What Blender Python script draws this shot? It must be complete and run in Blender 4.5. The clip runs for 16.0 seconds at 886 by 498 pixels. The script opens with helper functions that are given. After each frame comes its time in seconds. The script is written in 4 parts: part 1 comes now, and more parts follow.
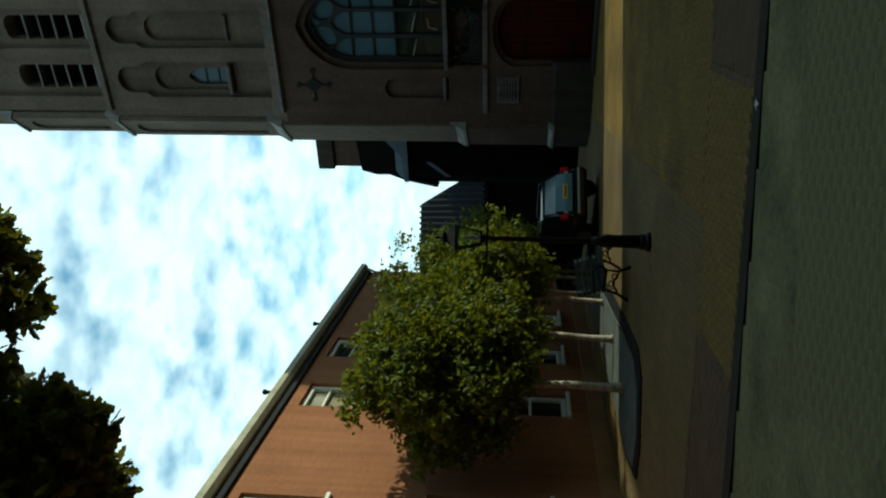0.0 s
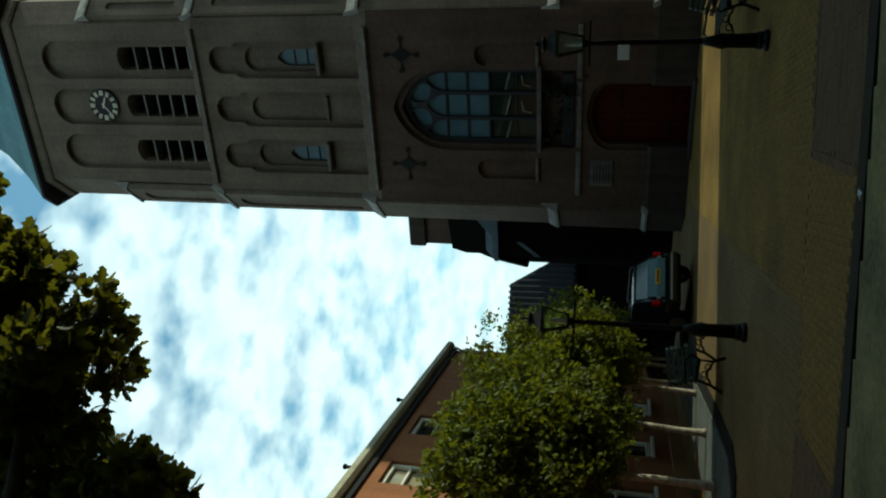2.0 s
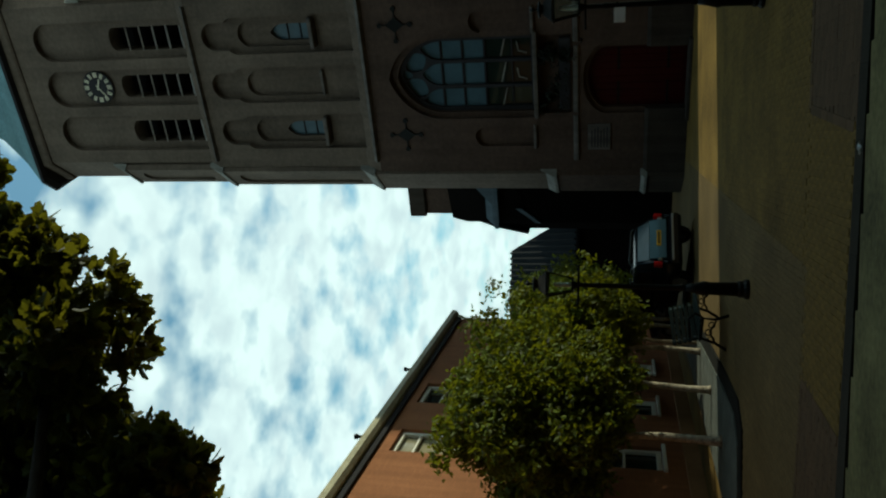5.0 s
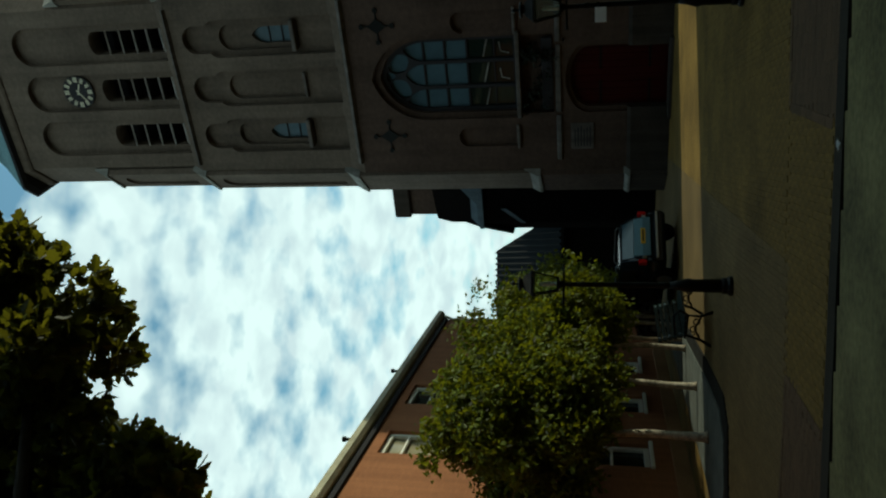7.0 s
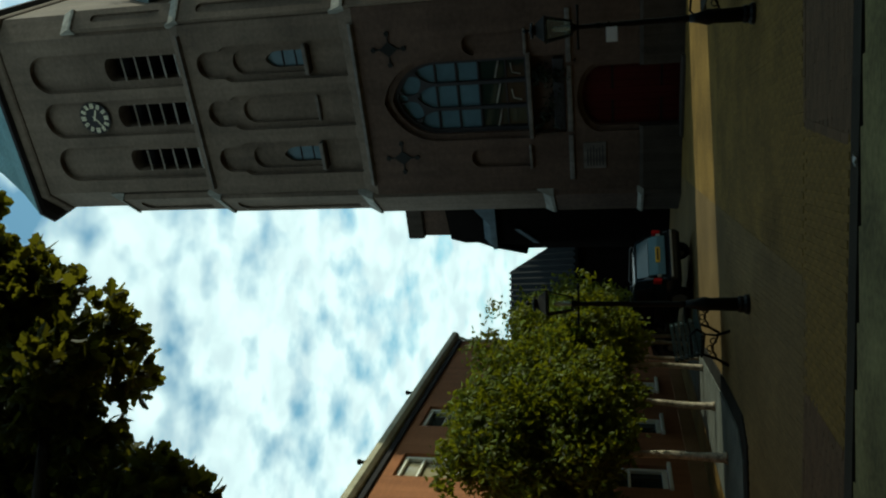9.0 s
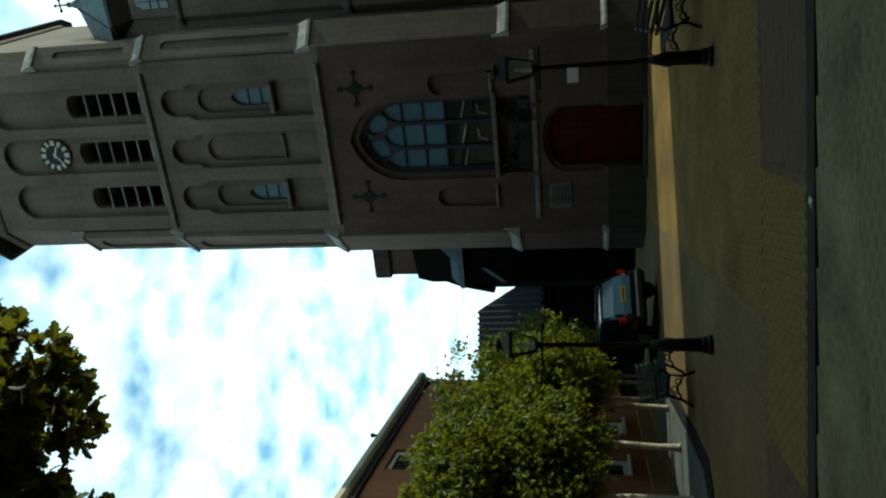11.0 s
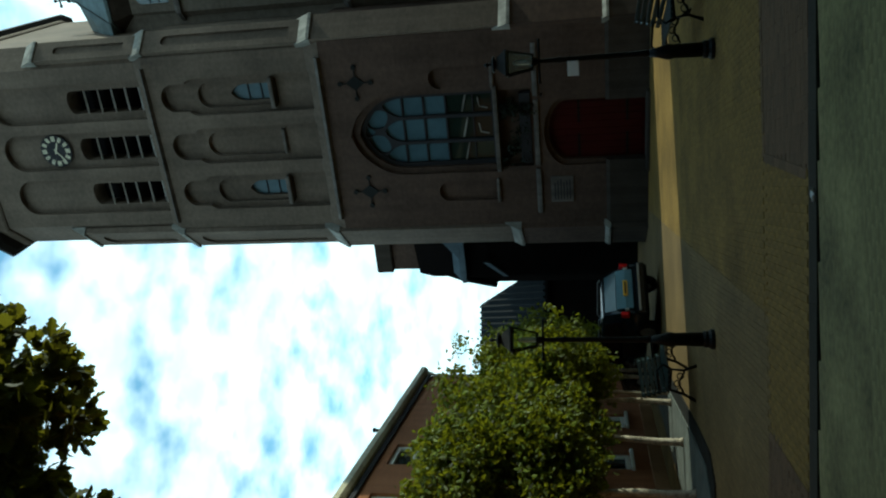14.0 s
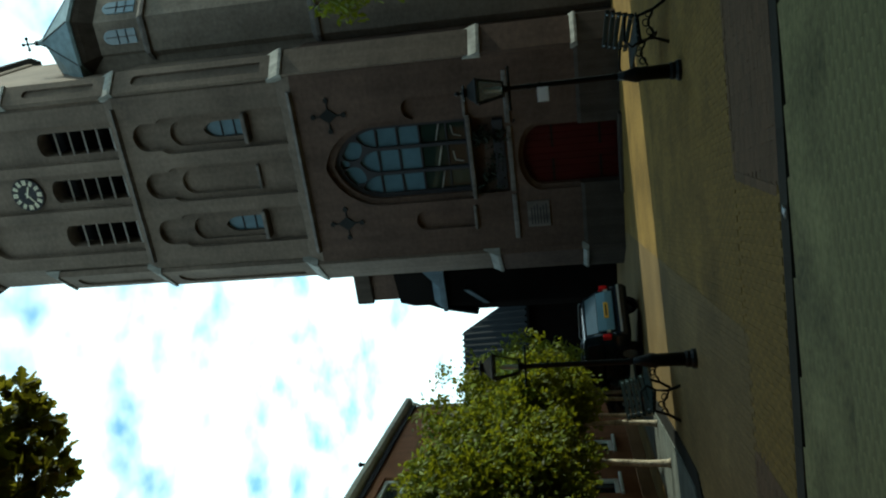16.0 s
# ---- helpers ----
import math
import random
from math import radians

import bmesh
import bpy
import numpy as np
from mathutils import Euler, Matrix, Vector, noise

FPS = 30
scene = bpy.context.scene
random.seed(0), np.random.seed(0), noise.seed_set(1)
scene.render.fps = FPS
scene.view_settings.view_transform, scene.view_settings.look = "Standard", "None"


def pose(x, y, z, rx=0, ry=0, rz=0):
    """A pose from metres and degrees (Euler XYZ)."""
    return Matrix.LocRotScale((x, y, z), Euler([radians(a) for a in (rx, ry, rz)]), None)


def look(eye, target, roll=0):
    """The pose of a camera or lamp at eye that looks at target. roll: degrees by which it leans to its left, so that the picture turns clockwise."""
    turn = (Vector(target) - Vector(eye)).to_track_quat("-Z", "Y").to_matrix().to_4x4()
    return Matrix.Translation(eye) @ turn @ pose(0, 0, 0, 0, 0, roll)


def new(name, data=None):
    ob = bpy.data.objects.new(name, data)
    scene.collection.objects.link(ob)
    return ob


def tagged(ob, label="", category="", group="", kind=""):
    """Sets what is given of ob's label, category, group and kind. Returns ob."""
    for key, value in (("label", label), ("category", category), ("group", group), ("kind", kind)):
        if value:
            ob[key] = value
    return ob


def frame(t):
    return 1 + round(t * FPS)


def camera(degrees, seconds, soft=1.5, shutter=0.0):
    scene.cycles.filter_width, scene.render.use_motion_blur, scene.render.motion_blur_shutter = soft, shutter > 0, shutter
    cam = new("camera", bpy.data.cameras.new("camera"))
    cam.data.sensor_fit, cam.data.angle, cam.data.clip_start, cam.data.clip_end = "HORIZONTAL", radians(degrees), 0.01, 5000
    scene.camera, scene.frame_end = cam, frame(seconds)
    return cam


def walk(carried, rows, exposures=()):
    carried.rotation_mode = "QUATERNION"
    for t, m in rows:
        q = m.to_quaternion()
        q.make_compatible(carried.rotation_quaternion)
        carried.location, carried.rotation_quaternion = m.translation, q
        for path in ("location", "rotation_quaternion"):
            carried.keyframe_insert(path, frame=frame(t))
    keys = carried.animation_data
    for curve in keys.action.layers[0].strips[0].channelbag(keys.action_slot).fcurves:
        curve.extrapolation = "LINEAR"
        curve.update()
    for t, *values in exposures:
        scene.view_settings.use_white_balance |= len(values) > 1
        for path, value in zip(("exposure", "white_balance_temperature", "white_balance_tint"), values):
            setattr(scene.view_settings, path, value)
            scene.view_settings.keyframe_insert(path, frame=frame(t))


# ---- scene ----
# The film was held upright on its side: the picture's left is up.
def held(x, y, z, heading, tilt, lean):
    return pose(x, y, z, 90 + tilt, 0, -heading) @ pose(0, 0, 0, 0, 0, lean - 90)


PATH = [
    (0.0, -0.009, -0.045, 1.752, -7.39, 5.78, 1.38),
    (0.5, -0.014, -0.018, 1.731, -6.65, 3.76, 1.00),
    (1.0, -0.007, -0.010, 1.725, -6.63, 4.11, 0.71),
    (1.5, -0.009, 0.005, 1.709, -5.15, 8.05, 1.44),
    (2.0, -0.003, -0.007, 1.708, -1.89, 12.47, 2.69),
    (2.5, 0.011, -0.087, 1.726, -1.74, 13.11, 2.46),
    (3.0, 0.007, -0.100, 1.743, -2.59, 12.80, 2.22),
    (5.5, -0.011, -0.124, 1.749, -4.46, 12.67, 0.69),
    (6.0, -0.018, -0.131, 1.751, -5.34, 13.87, 1.34),
    (6.5, -0.029, -0.127, 1.733, -4.66, 12.45, 1.65),
    (7.0, 0.003, -0.117, 1.740, -4.07, 11.32, 0.14),
    (7.5, -0.003, -0.096, 1.733, -4.41, 10.71, 0.54),
    (8.0, -0.010, -0.076, 1.730, -4.40, 11.15, 0.98),
    (8.5, -0.024, -0.102, 1.744, -2.66, 12.91, 0.90),
    (9.0, -0.007, -0.107, 1.747, -2.50, 12.28, -0.72),
    (9.5, -0.002, -0.099, 1.752, -2.61, 11.22, -0.22),
    (10.0, 0.009, -0.050, 1.724, -0.81, 11.07, -0.43),
    (12.5, 0.013, 0.157, 1.624, 0.59, 9.76, -1.78),
    (13.0, 0.011, 0.138, 1.622, 1.10, 10.86, -2.78),
    (13.5, 0.010, 0.139, 1.628, -0.19, 9.55, -0.86),
    (14.0, 0.019, 0.121, 1.636, -0.13, 10.31, -1.38),
    (14.5, 0.011, 0.123, 1.637, -0.00, 9.69, -1.32),
    (15.0, 0.005, 0.125, 1.633, -0.65, 9.03, -0.99),
    (15.5, 0.013, 0.138, 1.633, 0.31, 9.50, -1.74),
    (16.0, 0.036, 0.184, 1.605, 1.86, 8.80, -4.02),
]
cam = camera(58.36, 16.0, soft=2.1)
walk(cam, [(t, held(*row)) for t, *row in PATH],
     exposures=[(0.0, -0.42, 5750, -9), (0.7, -0.3, 5600, -9), (1.5, -0.35, 5600, -9), (2.2, -0.56, 6000, -8), (3.0, -0.6, 6050, -8), (5.5, -0.84, 6150, -7), (6.0, -0.94, 6150, -7), (7.0, -0.76, 6150, -7), (9.5, -0.56, 6000, -8),
                (10.2, -0.35, 5850, -8), (12.5, 0.02, 5600, -9), (14.5, -0.15, 5550, -9), (15.5, -0.05, 5600, -9), (16.0, 0.15, 5700, -8)])

# ---- light ----
SUN_TO = Vector((0.956, 0.292, 0.0)).normalized()
SUN_ELEV = radians(34)
world = bpy.data.worlds.new("world")
scene.world = world
world.use_nodes = True
wt = world.node_tree
wt.nodes.clear()


def wn(kind, operation=""):
    nd = wt.nodes.new(kind)
    if operation:
        nd.operation = operation
    return nd


sky = wn("ShaderNodeTexSky")
sky.sky_type, sky.sun_disc, sky.sun_elevation = "NISHITA", False, SUN_ELEV
sky.sun_rotation = math.atan2(SUN_TO.x, SUN_TO.y)
sky.air_density, sky.dust_density, sky.ozone_density = 1.0, 0.6, 1.6
geo = wn("ShaderNodeTexCoord")
sep = wn("ShaderNodeSeparateXYZ")
wt.links.new(geo.outputs["Generated"], sep.inputs[0])
rise = wn("ShaderNodeMath", "MAXIMUM")
wt.links.new(sep.outputs["Z"], rise.inputs[0])
rise.inputs[1].default_value = 0.0
lift = wn("ShaderNodeMath", "ADD")
wt.links.new(rise.outputs[0], lift.inputs[0])
lift.inputs[1].default_value = 0.32
flat = wn("ShaderNodeVectorMath", "DIVIDE")
both = wn("ShaderNodeCombineXYZ")
for i in range(3):
    wt.links.new(lift.outputs[0], both.inputs[i])
wt.links.new(geo.outputs["Generated"], flat.inputs[0])
wt.links.new(both.outputs[0], flat.inputs[1])
def wnoise(scale, detail, rough, distortion=0.0):
    nd = wn("ShaderNodeTexNoise")
    nd.inputs["Scale"].default_value, nd.inputs["Detail"].default_value = scale, detail
    nd.inputs["Roughness"].default_value, nd.inputs["Distortion"].default_value = rough, distortion
    wt.links.new(flat.outputs[0], nd.inputs["Vector"])
    return nd


def wmath(operation, a, b, c=None):
    nd = wn("ShaderNodeMath", operation)
    for i, v in enumerate((a, b) if c is None else (a, b, c)):
        if isinstance(v, (int, float)):
            nd.inputs[i].default_value = v
        else:
            wt.links.new(v, nd.inputs[i])
    return nd.outputs[0]


# small puffs gathered in broad fields, thinning out towards the zenith
puffs, fields = wnoise(14.0, 3.0, 0.45), wnoise(4.6, 2.0, 0.5)
dense = wmath("MULTIPLY_ADD", fields.outputs["Fac"], 0.70, wmath("MULTIPLY", puffs.outputs["Fac"], 0.90))
dense = wmath("SUBTRACT", dense, wmath("MULTIPLY", wmath("MAXIMUM", wmath("SUBTRACT", sep.outputs["Z"], 0.45), 0.0), 0.55))
cover = wn("ShaderNodeValToRGB")
cover.color_ramp.elements[0].position, cover.color_ramp.elements[1].position = 0.54, 0.82
wt.links.new(dense, cover.inputs[0])
billow = wnoise(15.0, 3.0, 0.45, 0.2)
white = wn("ShaderNodeValToRGB")
white.color_ramp.elements[0].position, white.color_ramp.elements[1].position = 0.34, 0.60
white.color_ramp.elements[0].color, white.color_ramp.elements[1].color = (0.70, 0.79, 0.83, 1), (0.89, 0.99, 0.99, 1)
wt.links.new(billow.outputs["Fac"], white.inputs[0])
glow = wn("ShaderNodeVectorMath", "SCALE")
wt.links.new(white.outputs[0], glow.inputs[0])
glow.inputs["Scale"].default_value = 16.8
blue = wn("ShaderNodeVectorMath", "MULTIPLY")
wt.links.new(sky.outputs[0], blue.inputs[0])
blue.inputs[1].default_value = (2.6, 3.0, 2.5)
mixer = wn("ShaderNodeMix")
mixer.data_type = "RGBA"
wt.links.new(cover.outputs[0], mixer.inputs[0])
wt.links.new(blue.outputs[0], mixer.inputs[6])
wt.links.new(glow.outputs[0], mixer.inputs[7])
back = wn("ShaderNodeBackground")
back.inputs["Strength"].default_value = 0.1
wt.links.new(mixer.outputs[2], back.inputs["Color"])
wout = wn("ShaderNodeOutputWorld")
wt.links.new(back.outputs[0], wout.inputs["Surface"])

sun = new("sun", bpy.data.lights.new("sun", "SUN"))
sun.data.energy, sun.data.angle, sun.data.color = 5.0, radians(0.6), (1.0, 0.89, 0.70)
sun.matrix_world = look((0, 0, 30), Vector((0, 0, 30)) - Vector((SUN_TO.x * math.cos(SUN_ELEV), SUN_TO.y * math.cos(SUN_ELEV), math.sin(SUN_ELEV))))


# ---- materials ----
def material(name, colour, rough=0.8, metal=0.0, vary=0.25, scale=1.2, fine=30.0, bump=0.15, depth=0.01, spec=0.12, island=0.0, brick=None, streaks=0.0):
    """A surface with broad stains, fine grain and relief; brick=(length, height, joint, mortar colour) lays courses on it."""
    m = bpy.data.materials.new(name)
    m.use_nodes = True
    nt = m.node_tree
    p = nt.nodes["Principled BSDF"]
    p.inputs["Roughness"].default_value, p.inputs["Metallic"].default_value = rough, metal
    p.inputs["Specular IOR Level"].default_value = spec
    tc = nt.nodes.new("ShaderNodeTexCoord")
    src = tc.outputs["Object"]
    big = nt.nodes.new("ShaderNodeTexNoise")
    big.inputs["Scale"].default_value, big.inputs["Detail"].default_value = scale, 5
    small = nt.nodes.new("ShaderNodeTexNoise")
    small.inputs["Scale"].default_value, small.inputs["Detail"].default_value = fine, 4
    nt.links.new(src, big.inputs["Vector"])
    nt.links.new(src, small.inputs["Vector"])
    add = nt.nodes.new("ShaderNodeMath")
    add.operation = "MULTIPLY_ADD"
    nt.links.new(small.outputs["Fac"], add.inputs[0])
    add.inputs[1].default_value = 0.6
    nt.links.new(big.outputs["Fac"], add.inputs[2])
    span = nt.nodes.new("ShaderNodeMapRange")
    nt.links.new(add.outputs[0], span.inputs["Value"])
    span.inputs["From Min"].default_value, span.inputs["From Max"].default_value = 0.5, 1.1
    span.inputs["To Min"].default_value, span.inputs["To Max"].default_value = 1 - vary, 1 + vary
    factor = span.outputs["Result"]
    if streaks:
        st = nt.nodes.new("ShaderNodeTexNoise")
        mp = nt.nodes.new("ShaderNodeMapping")
        mp.inputs["Scale"].default_value = (3.0, 3.0, 0.15)
        nt.links.new(src, mp.inputs[0])
        nt.links.new(mp.outputs[0], st.inputs["Vector"])
        st.inputs["Scale"].default_value, st.inputs["Detail"].default_value = 1.5, 4
        sr = nt.nodes.new("ShaderNodeMapRange")
        nt.links.new(st.outputs["Fac"], sr.inputs["Value"])
        sr.inputs["From Min"].default_value, sr.inputs["From Max"].default_value = 0.35, 0.65
        sr.inputs["To Min"].default_value, sr.inputs["To Max"].default_value = 1 - streaks, 1 + streaks
        mu = nt.nodes.new("ShaderNodeMath")
        mu.operation = "MULTIPLY"
        nt.links.new(factor, mu.inputs[0])
        nt.links.new(sr.outputs[0], mu.inputs[1])
        factor = mu.outputs[0]
    if island:
        g = nt.nodes.new("ShaderNodeNewGeometry")
        o = nt.nodes.new("ShaderNodeObjectInfo")
        s = nt.nodes.new("ShaderNodeMath")
        s.operation = "ADD"
        nt.links.new(g.outputs["Random Per Island"], s.inputs[0])
        nt.links.new(o.outputs["Random"], s.inputs[1])
        fr = nt.nodes.new("ShaderNodeMath")
        fr.operation = "FRACT"
        nt.links.new(s.outputs[0], fr.inputs[0])
        ir = nt.nodes.new("ShaderNodeMapRange")
        nt.links.new(fr.outputs[0], ir.inputs["Value"])
        ir.inputs["To Min"].default_value, ir.inputs["To Max"].default_value = 1 - island, 1 + island
        mu = nt.nodes.new("ShaderNodeMath")
        mu.operation = "MULTIPLY"
        nt.links.new(factor, mu.inputs[0])
        nt.links.new(ir.outputs[0], mu.inputs[1])
        factor = mu.outputs[0]
    scale_node = nt.nodes.new("ShaderNodeVectorMath")
    scale_node.operation = "SCALE"
    scale_node.inputs[0].default_value = colour
    height = small.outputs["Fac"]
    if brick:
        length, tall, joint, mortar = brick
        sx = nt.nodes.new("ShaderNodeSeparateXYZ")
        nt.links.new(src, sx.inputs[0])
        sm = nt.nodes.new("ShaderNodeMath")
        nt.links.new(sx.outputs["X"], sm.inputs[0])
        nt.links.new(sx.outputs["Y"], sm.inputs[1])
        cb = nt.nodes.new("ShaderNodeCombineXYZ")
        nt.links.new(sm.outputs[0], cb.inputs[0])
        nt.links.new(sx.outputs["Z"], cb.inputs[1])
        bt = nt.nodes.new("ShaderNodeTexBrick")
        nt.links.new(cb.outputs[0], bt.inputs["Vector"])
        bt.inputs["Scale"].default_value = 1.0
        bt.inputs["Brick Width"].default_value, bt.inputs["Row Height"].default_value = length, tall
        bt.inputs["Mortar Size"].default_value, bt.inputs["Mortar Smooth"].default_value = joint, 0.3
        bt.inputs["Bias"].default_value = 0.0
        bt.inputs["Color1"].default_value = (*[c * 0.95 for c in colour], 1)
        bt.inputs["Color2"].default_value = (*[c * 1.06 for c in colour], 1)
        bt.inputs["Mortar"].default_value = (*mortar, 1)
        nt.links.new(bt.outputs["Color"], scale_node.inputs[0])
        iv = nt.nodes.new("ShaderNodeMath")
        iv.operation = "SUBTRACT"
        nt.links.new(small.outputs["Fac"], iv.inputs[0])
        nt.links.new(bt.outputs["Fac"], iv.inputs[1])
        height = iv.outputs[0]
    nt.links.new(factor, scale_node.inputs["Scale"])
    nt.links.new(scale_node.outputs[0], p.inputs["Base Color"])
    bp = nt.nodes.new("ShaderNodeBump")
    bp.inputs["Strength"].default_value, bp.inputs["Distance"].default_value = bump, depth
    nt.links.new(height, bp.inputs["Height"])
    nt.links.new(bp.outputs[0], p.inputs["Normal"])
    return m


def leaf_material(name, colour, through_colour, vary=0.45):
    m = material(name, colour, rough=0.5, vary=0.25, scale=0.8, fine=14, bump=0.1, island=vary, spec=0.16)
    nt = m.node_tree
    p = nt.nodes["Principled BSDF"]
    tr = nt.nodes.new("ShaderNodeBsdfTranslucent")
    tr.inputs["Color"].default_value = (*through_colour, 1)
    mx = nt.nodes.new("ShaderNodeMixShader")
    mx.inputs[0].default_value = 0.3
    nt.links.new(p.outputs[0], mx.inputs[1])
    nt.links.new(tr.outputs[0], mx.inputs[2])
    nt.links.new(mx.outputs[0], nt.nodes["Material Output"].inputs["Surface"])
    return m


def glass_material(name, colour, rough=0.05):
    m = material(name, colour, rough=rough, vary=0.15, scale=2.0, fine=6, bump=0.04, depth=0.02, spec=0.5)
    return m


M_BRICK = material("tower_brick", (0.110, 0.085, 0.063), vary=0.32, scale=0.7, fine=9, bump=0.05, brick=(0.22, 0.063, 0.006, (0.101, 0.079, 0.062)), streaks=0.09)
M_BRICK_LOW = material("red_brown_lower_brick", (0.066, 0.043, 0.031), vary=0.36, scale=0.8, fine=8, bump=0.05, brick=(0.22, 0.063, 0.006, (0.066, 0.046, 0.035)), streaks=0.08)
# tower brick made paler on the turret, in place of light from the east
M_TURRET = material("weathered_turret_brick", (0.140, 0.116, 0.090), vary=0.35, scale=0.8, fine=9, bump=0.05, brick=(0.22, 0.063, 0.006, (0.135, 0.114, 0.092)), streaks=0.08)
M_STONE = material("pale_stone", (0.098, 0.086, 0.074), vary=0.35, scale=2.0, fine=40, bump=0.25, streaks=0.25)
M_CAP = material("pale_cap_stone", (0.20, 0.195, 0.17), vary=0.35, scale=2.0, fine=40, bump=0.25, streaks=0.25)
# dark green base colour stands in for a reflection of the street
M_GLASS_DARK = glass_material("dark_green_glass", (0.012, 0.02, 0.015))
M_GLASS_DARK.node_tree.nodes["Principled BSDF"].inputs["Specular IOR Level"].default_value = 0.2
M_BOARD = material("blue_grey_painted_board", (0.085, 0.115, 0.135), rough=0.5, vary=0.2, scale=2, fine=18, bump=0.1, streaks=0.15)
M_PLINTH = material("grey_stone_plinth", (0.042, 0.033, 0.025), vary=0.35, scale=1.5, fine=35, bump=0.3, streaks=0.2)
M_SLATE = material("blue_grey_slate", (0.10, 0.18, 0.19), rough=0.55, vary=0.25, scale=1.5, fine=12, bump=0.4, brick=(0.3, 0.2, 0.008, (0.06, 0.11, 0.115)))
M_LEAD = material("lead_roof", (0.125, 0.165, 0.168), rough=0.45, vary=0.2, scale=2, fine=18, bump=0.15, streaks=0.2)
M_LOUVRE = material("weathered_louvre_board", (0.36, 0.34, 0.31), vary=0.25, fine=30, streaks=0.2)
# near-black colour standing in for the unlit space behind openings
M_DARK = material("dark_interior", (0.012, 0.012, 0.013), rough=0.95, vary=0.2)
# both leaded glasses hold the mirrored sky's blue in their base colour
M_GLASS = glass_material("leaded_glass", (0.070, 0.118, 0.142))
M_GLASS_SMALL = glass_material("old_leaded_glass", (0.072, 0.120, 0.145), 0.25)
M_GLASS_SMALL.node_tree.nodes["Principled BSDF"].inputs["Specular IOR Level"].default_value = 0.2
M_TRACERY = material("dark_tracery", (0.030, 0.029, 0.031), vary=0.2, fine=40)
M_DOOR = material("dark_red_paint", (0.036, 0.0024, 0.0024), rough=0.45, vary=0.25, scale=1.5, fine=25, bump=0.1, streaks=0.15)
M_IRON = material("black_iron", (0.007, 0.008, 0.007), rough=0.45, metal=0.1, vary=0.25, fine=60, bump=0.15)
M_WHITE = material("cream_paint", (0.72, 0.70, 0.60), rough=0.5, vary=0.08, fine=25, bump=0.05)
M_GOLD = material("pale_gilt", (0.62, 0.58, 0.42), rough=0.4, vary=0.15, fine=40)
M_HOUSE = material("orange_brick", (0.275, 0.115, 0.051), vary=0.2, scale=0.6, fine=24, bump=0.1, brick=(0.21, 0.06, 0.004, (0.22, 0.108, 0.056)), streaks=0.1)
M_HOUSE_BASE = material("house_plinth_brick", (0.27, 0.15, 0.07), vary=0.25, scale=1.2, fine=30, bump=0.2)
M_GUTTER = material("cream_gutter", (0.42, 0.39, 0.27), rough=0.5, metal=0.0, vary=0.2, streaks=0.1)
M_TILE = material("dark_roof_tile", (0.006, 0.007, 0.007), rough=0.7, vary=0.3, scale=2, fine=20, island=0.2)
# brick taken down to near black: the deep shade is put into its colour
M_SHADE_BRICK = material("soot_dark_brick", (0.006, 0.005, 0.0045), vary=0.3, spec=0.05, brick=(0.22, 0.063, 0.006, (0.008, 0.007, 0.006)), bump=0.4)
M_PAVE = material("yellow_brown_clinker", (0.134, 0.084, 0.021), rough=0.85, vary=0.5, scale=0.9, fine=16, bump=0.3, island=0.10)
M_PAVE_GREY = material("grey_clinker", (0.116, 0.079, 0.032), rough=0.85, vary=0.4, scale=0.6, fine=30, bump=0.3, island=0.10)
M_PAVE_RED = material("red_clinker", (0.086, 0.053, 0.028), rough=0.85, vary=0.3, scale=0.6, fine=45, bump=0.3, island=0.14)
M_ROAD = material("worn_road_clinker", (0.131, 0.116, 0.049), rough=0.8, vary=0.55, scale=1.4, fine=16, bump=0.3, island=0.03)
M_JOINT = material("sandy_joint", (0.085, 0.07, 0.048), rough=0.95, vary=0.35, scale=0.4, fine=40, bump=0.3)
M_KERB = material("dark_gutter_stone", (0.026, 0.023, 0.016), rough=0.9, vary=0.3, fine=40, bump=0.3, island=0.15)
M_EDGE = material("black_damp_edging", (0.014, 0.014, 0.012), rough=0.8, vary=0.35, fine=40, bump=0.3)
M_BED = material("grey_gravel_bed", (0.094, 0.102, 0.090), rough=0.9, vary=0.35, scale=3, fine=60, bump=0.6, depth=0.02)
M_BARK = material("pale_patched_bark", (0.31, 0.27, 0.20), rough=0.9, vary=0.75, scale=9, fine=40, bump=0.5)
M_BARK_DARK = material("dark_bark", (0.055, 0.045, 0.035), rough=0.9, vary=0.4, scale=6, fine=40, bump=0.6)
M_LEAF = leaf_material("small_tree_leaf", (0.078, 0.100, 0.009), (0.30, 0.305, 0.012), 0.9)
M_LEAF_BIG = leaf_material("broad_leaf", (0.046, 0.056, 0.010), (0.26, 0.24, 0.016), 0.6)
M_PLANT = leaf_material("dusty_dark_plant", (0.016, 0.020, 0.012), (0.02, 0.03, 0.01), 0.5)
M_CAR = material("dark_blue_car_paint", (0.004, 0.007, 0.009), rough=0.18, vary=0.05, fine=80, bump=0.0, spec=0.3)
M_CARGLASS = glass_material("tinted_car_glass", (0.008, 0.012, 0.014), 0.06)
M_CARGLASS.node_tree.nodes["Principled BSDF"].inputs["Specular IOR Level"].default_value = 0.25
M_CURTAIN = glass_material("glass_over_net_curtain", (0.30, 0.27, 0.17))
M_ROOMGLASS = glass_material("dark_room_glass", (0.02, 0.028, 0.024))
M_TYRE = material("rubber", (0.012, 0.012, 0.012), rough=0.85, vary=0.2)
M_RED = material("red_lens", (0.45, 0.012, 0.012), rough=0.2, vary=0.1)
M_PLATE = material("yellow_plate", (0.75, 0.42, 0.03), rough=0.4, vary=0.05)
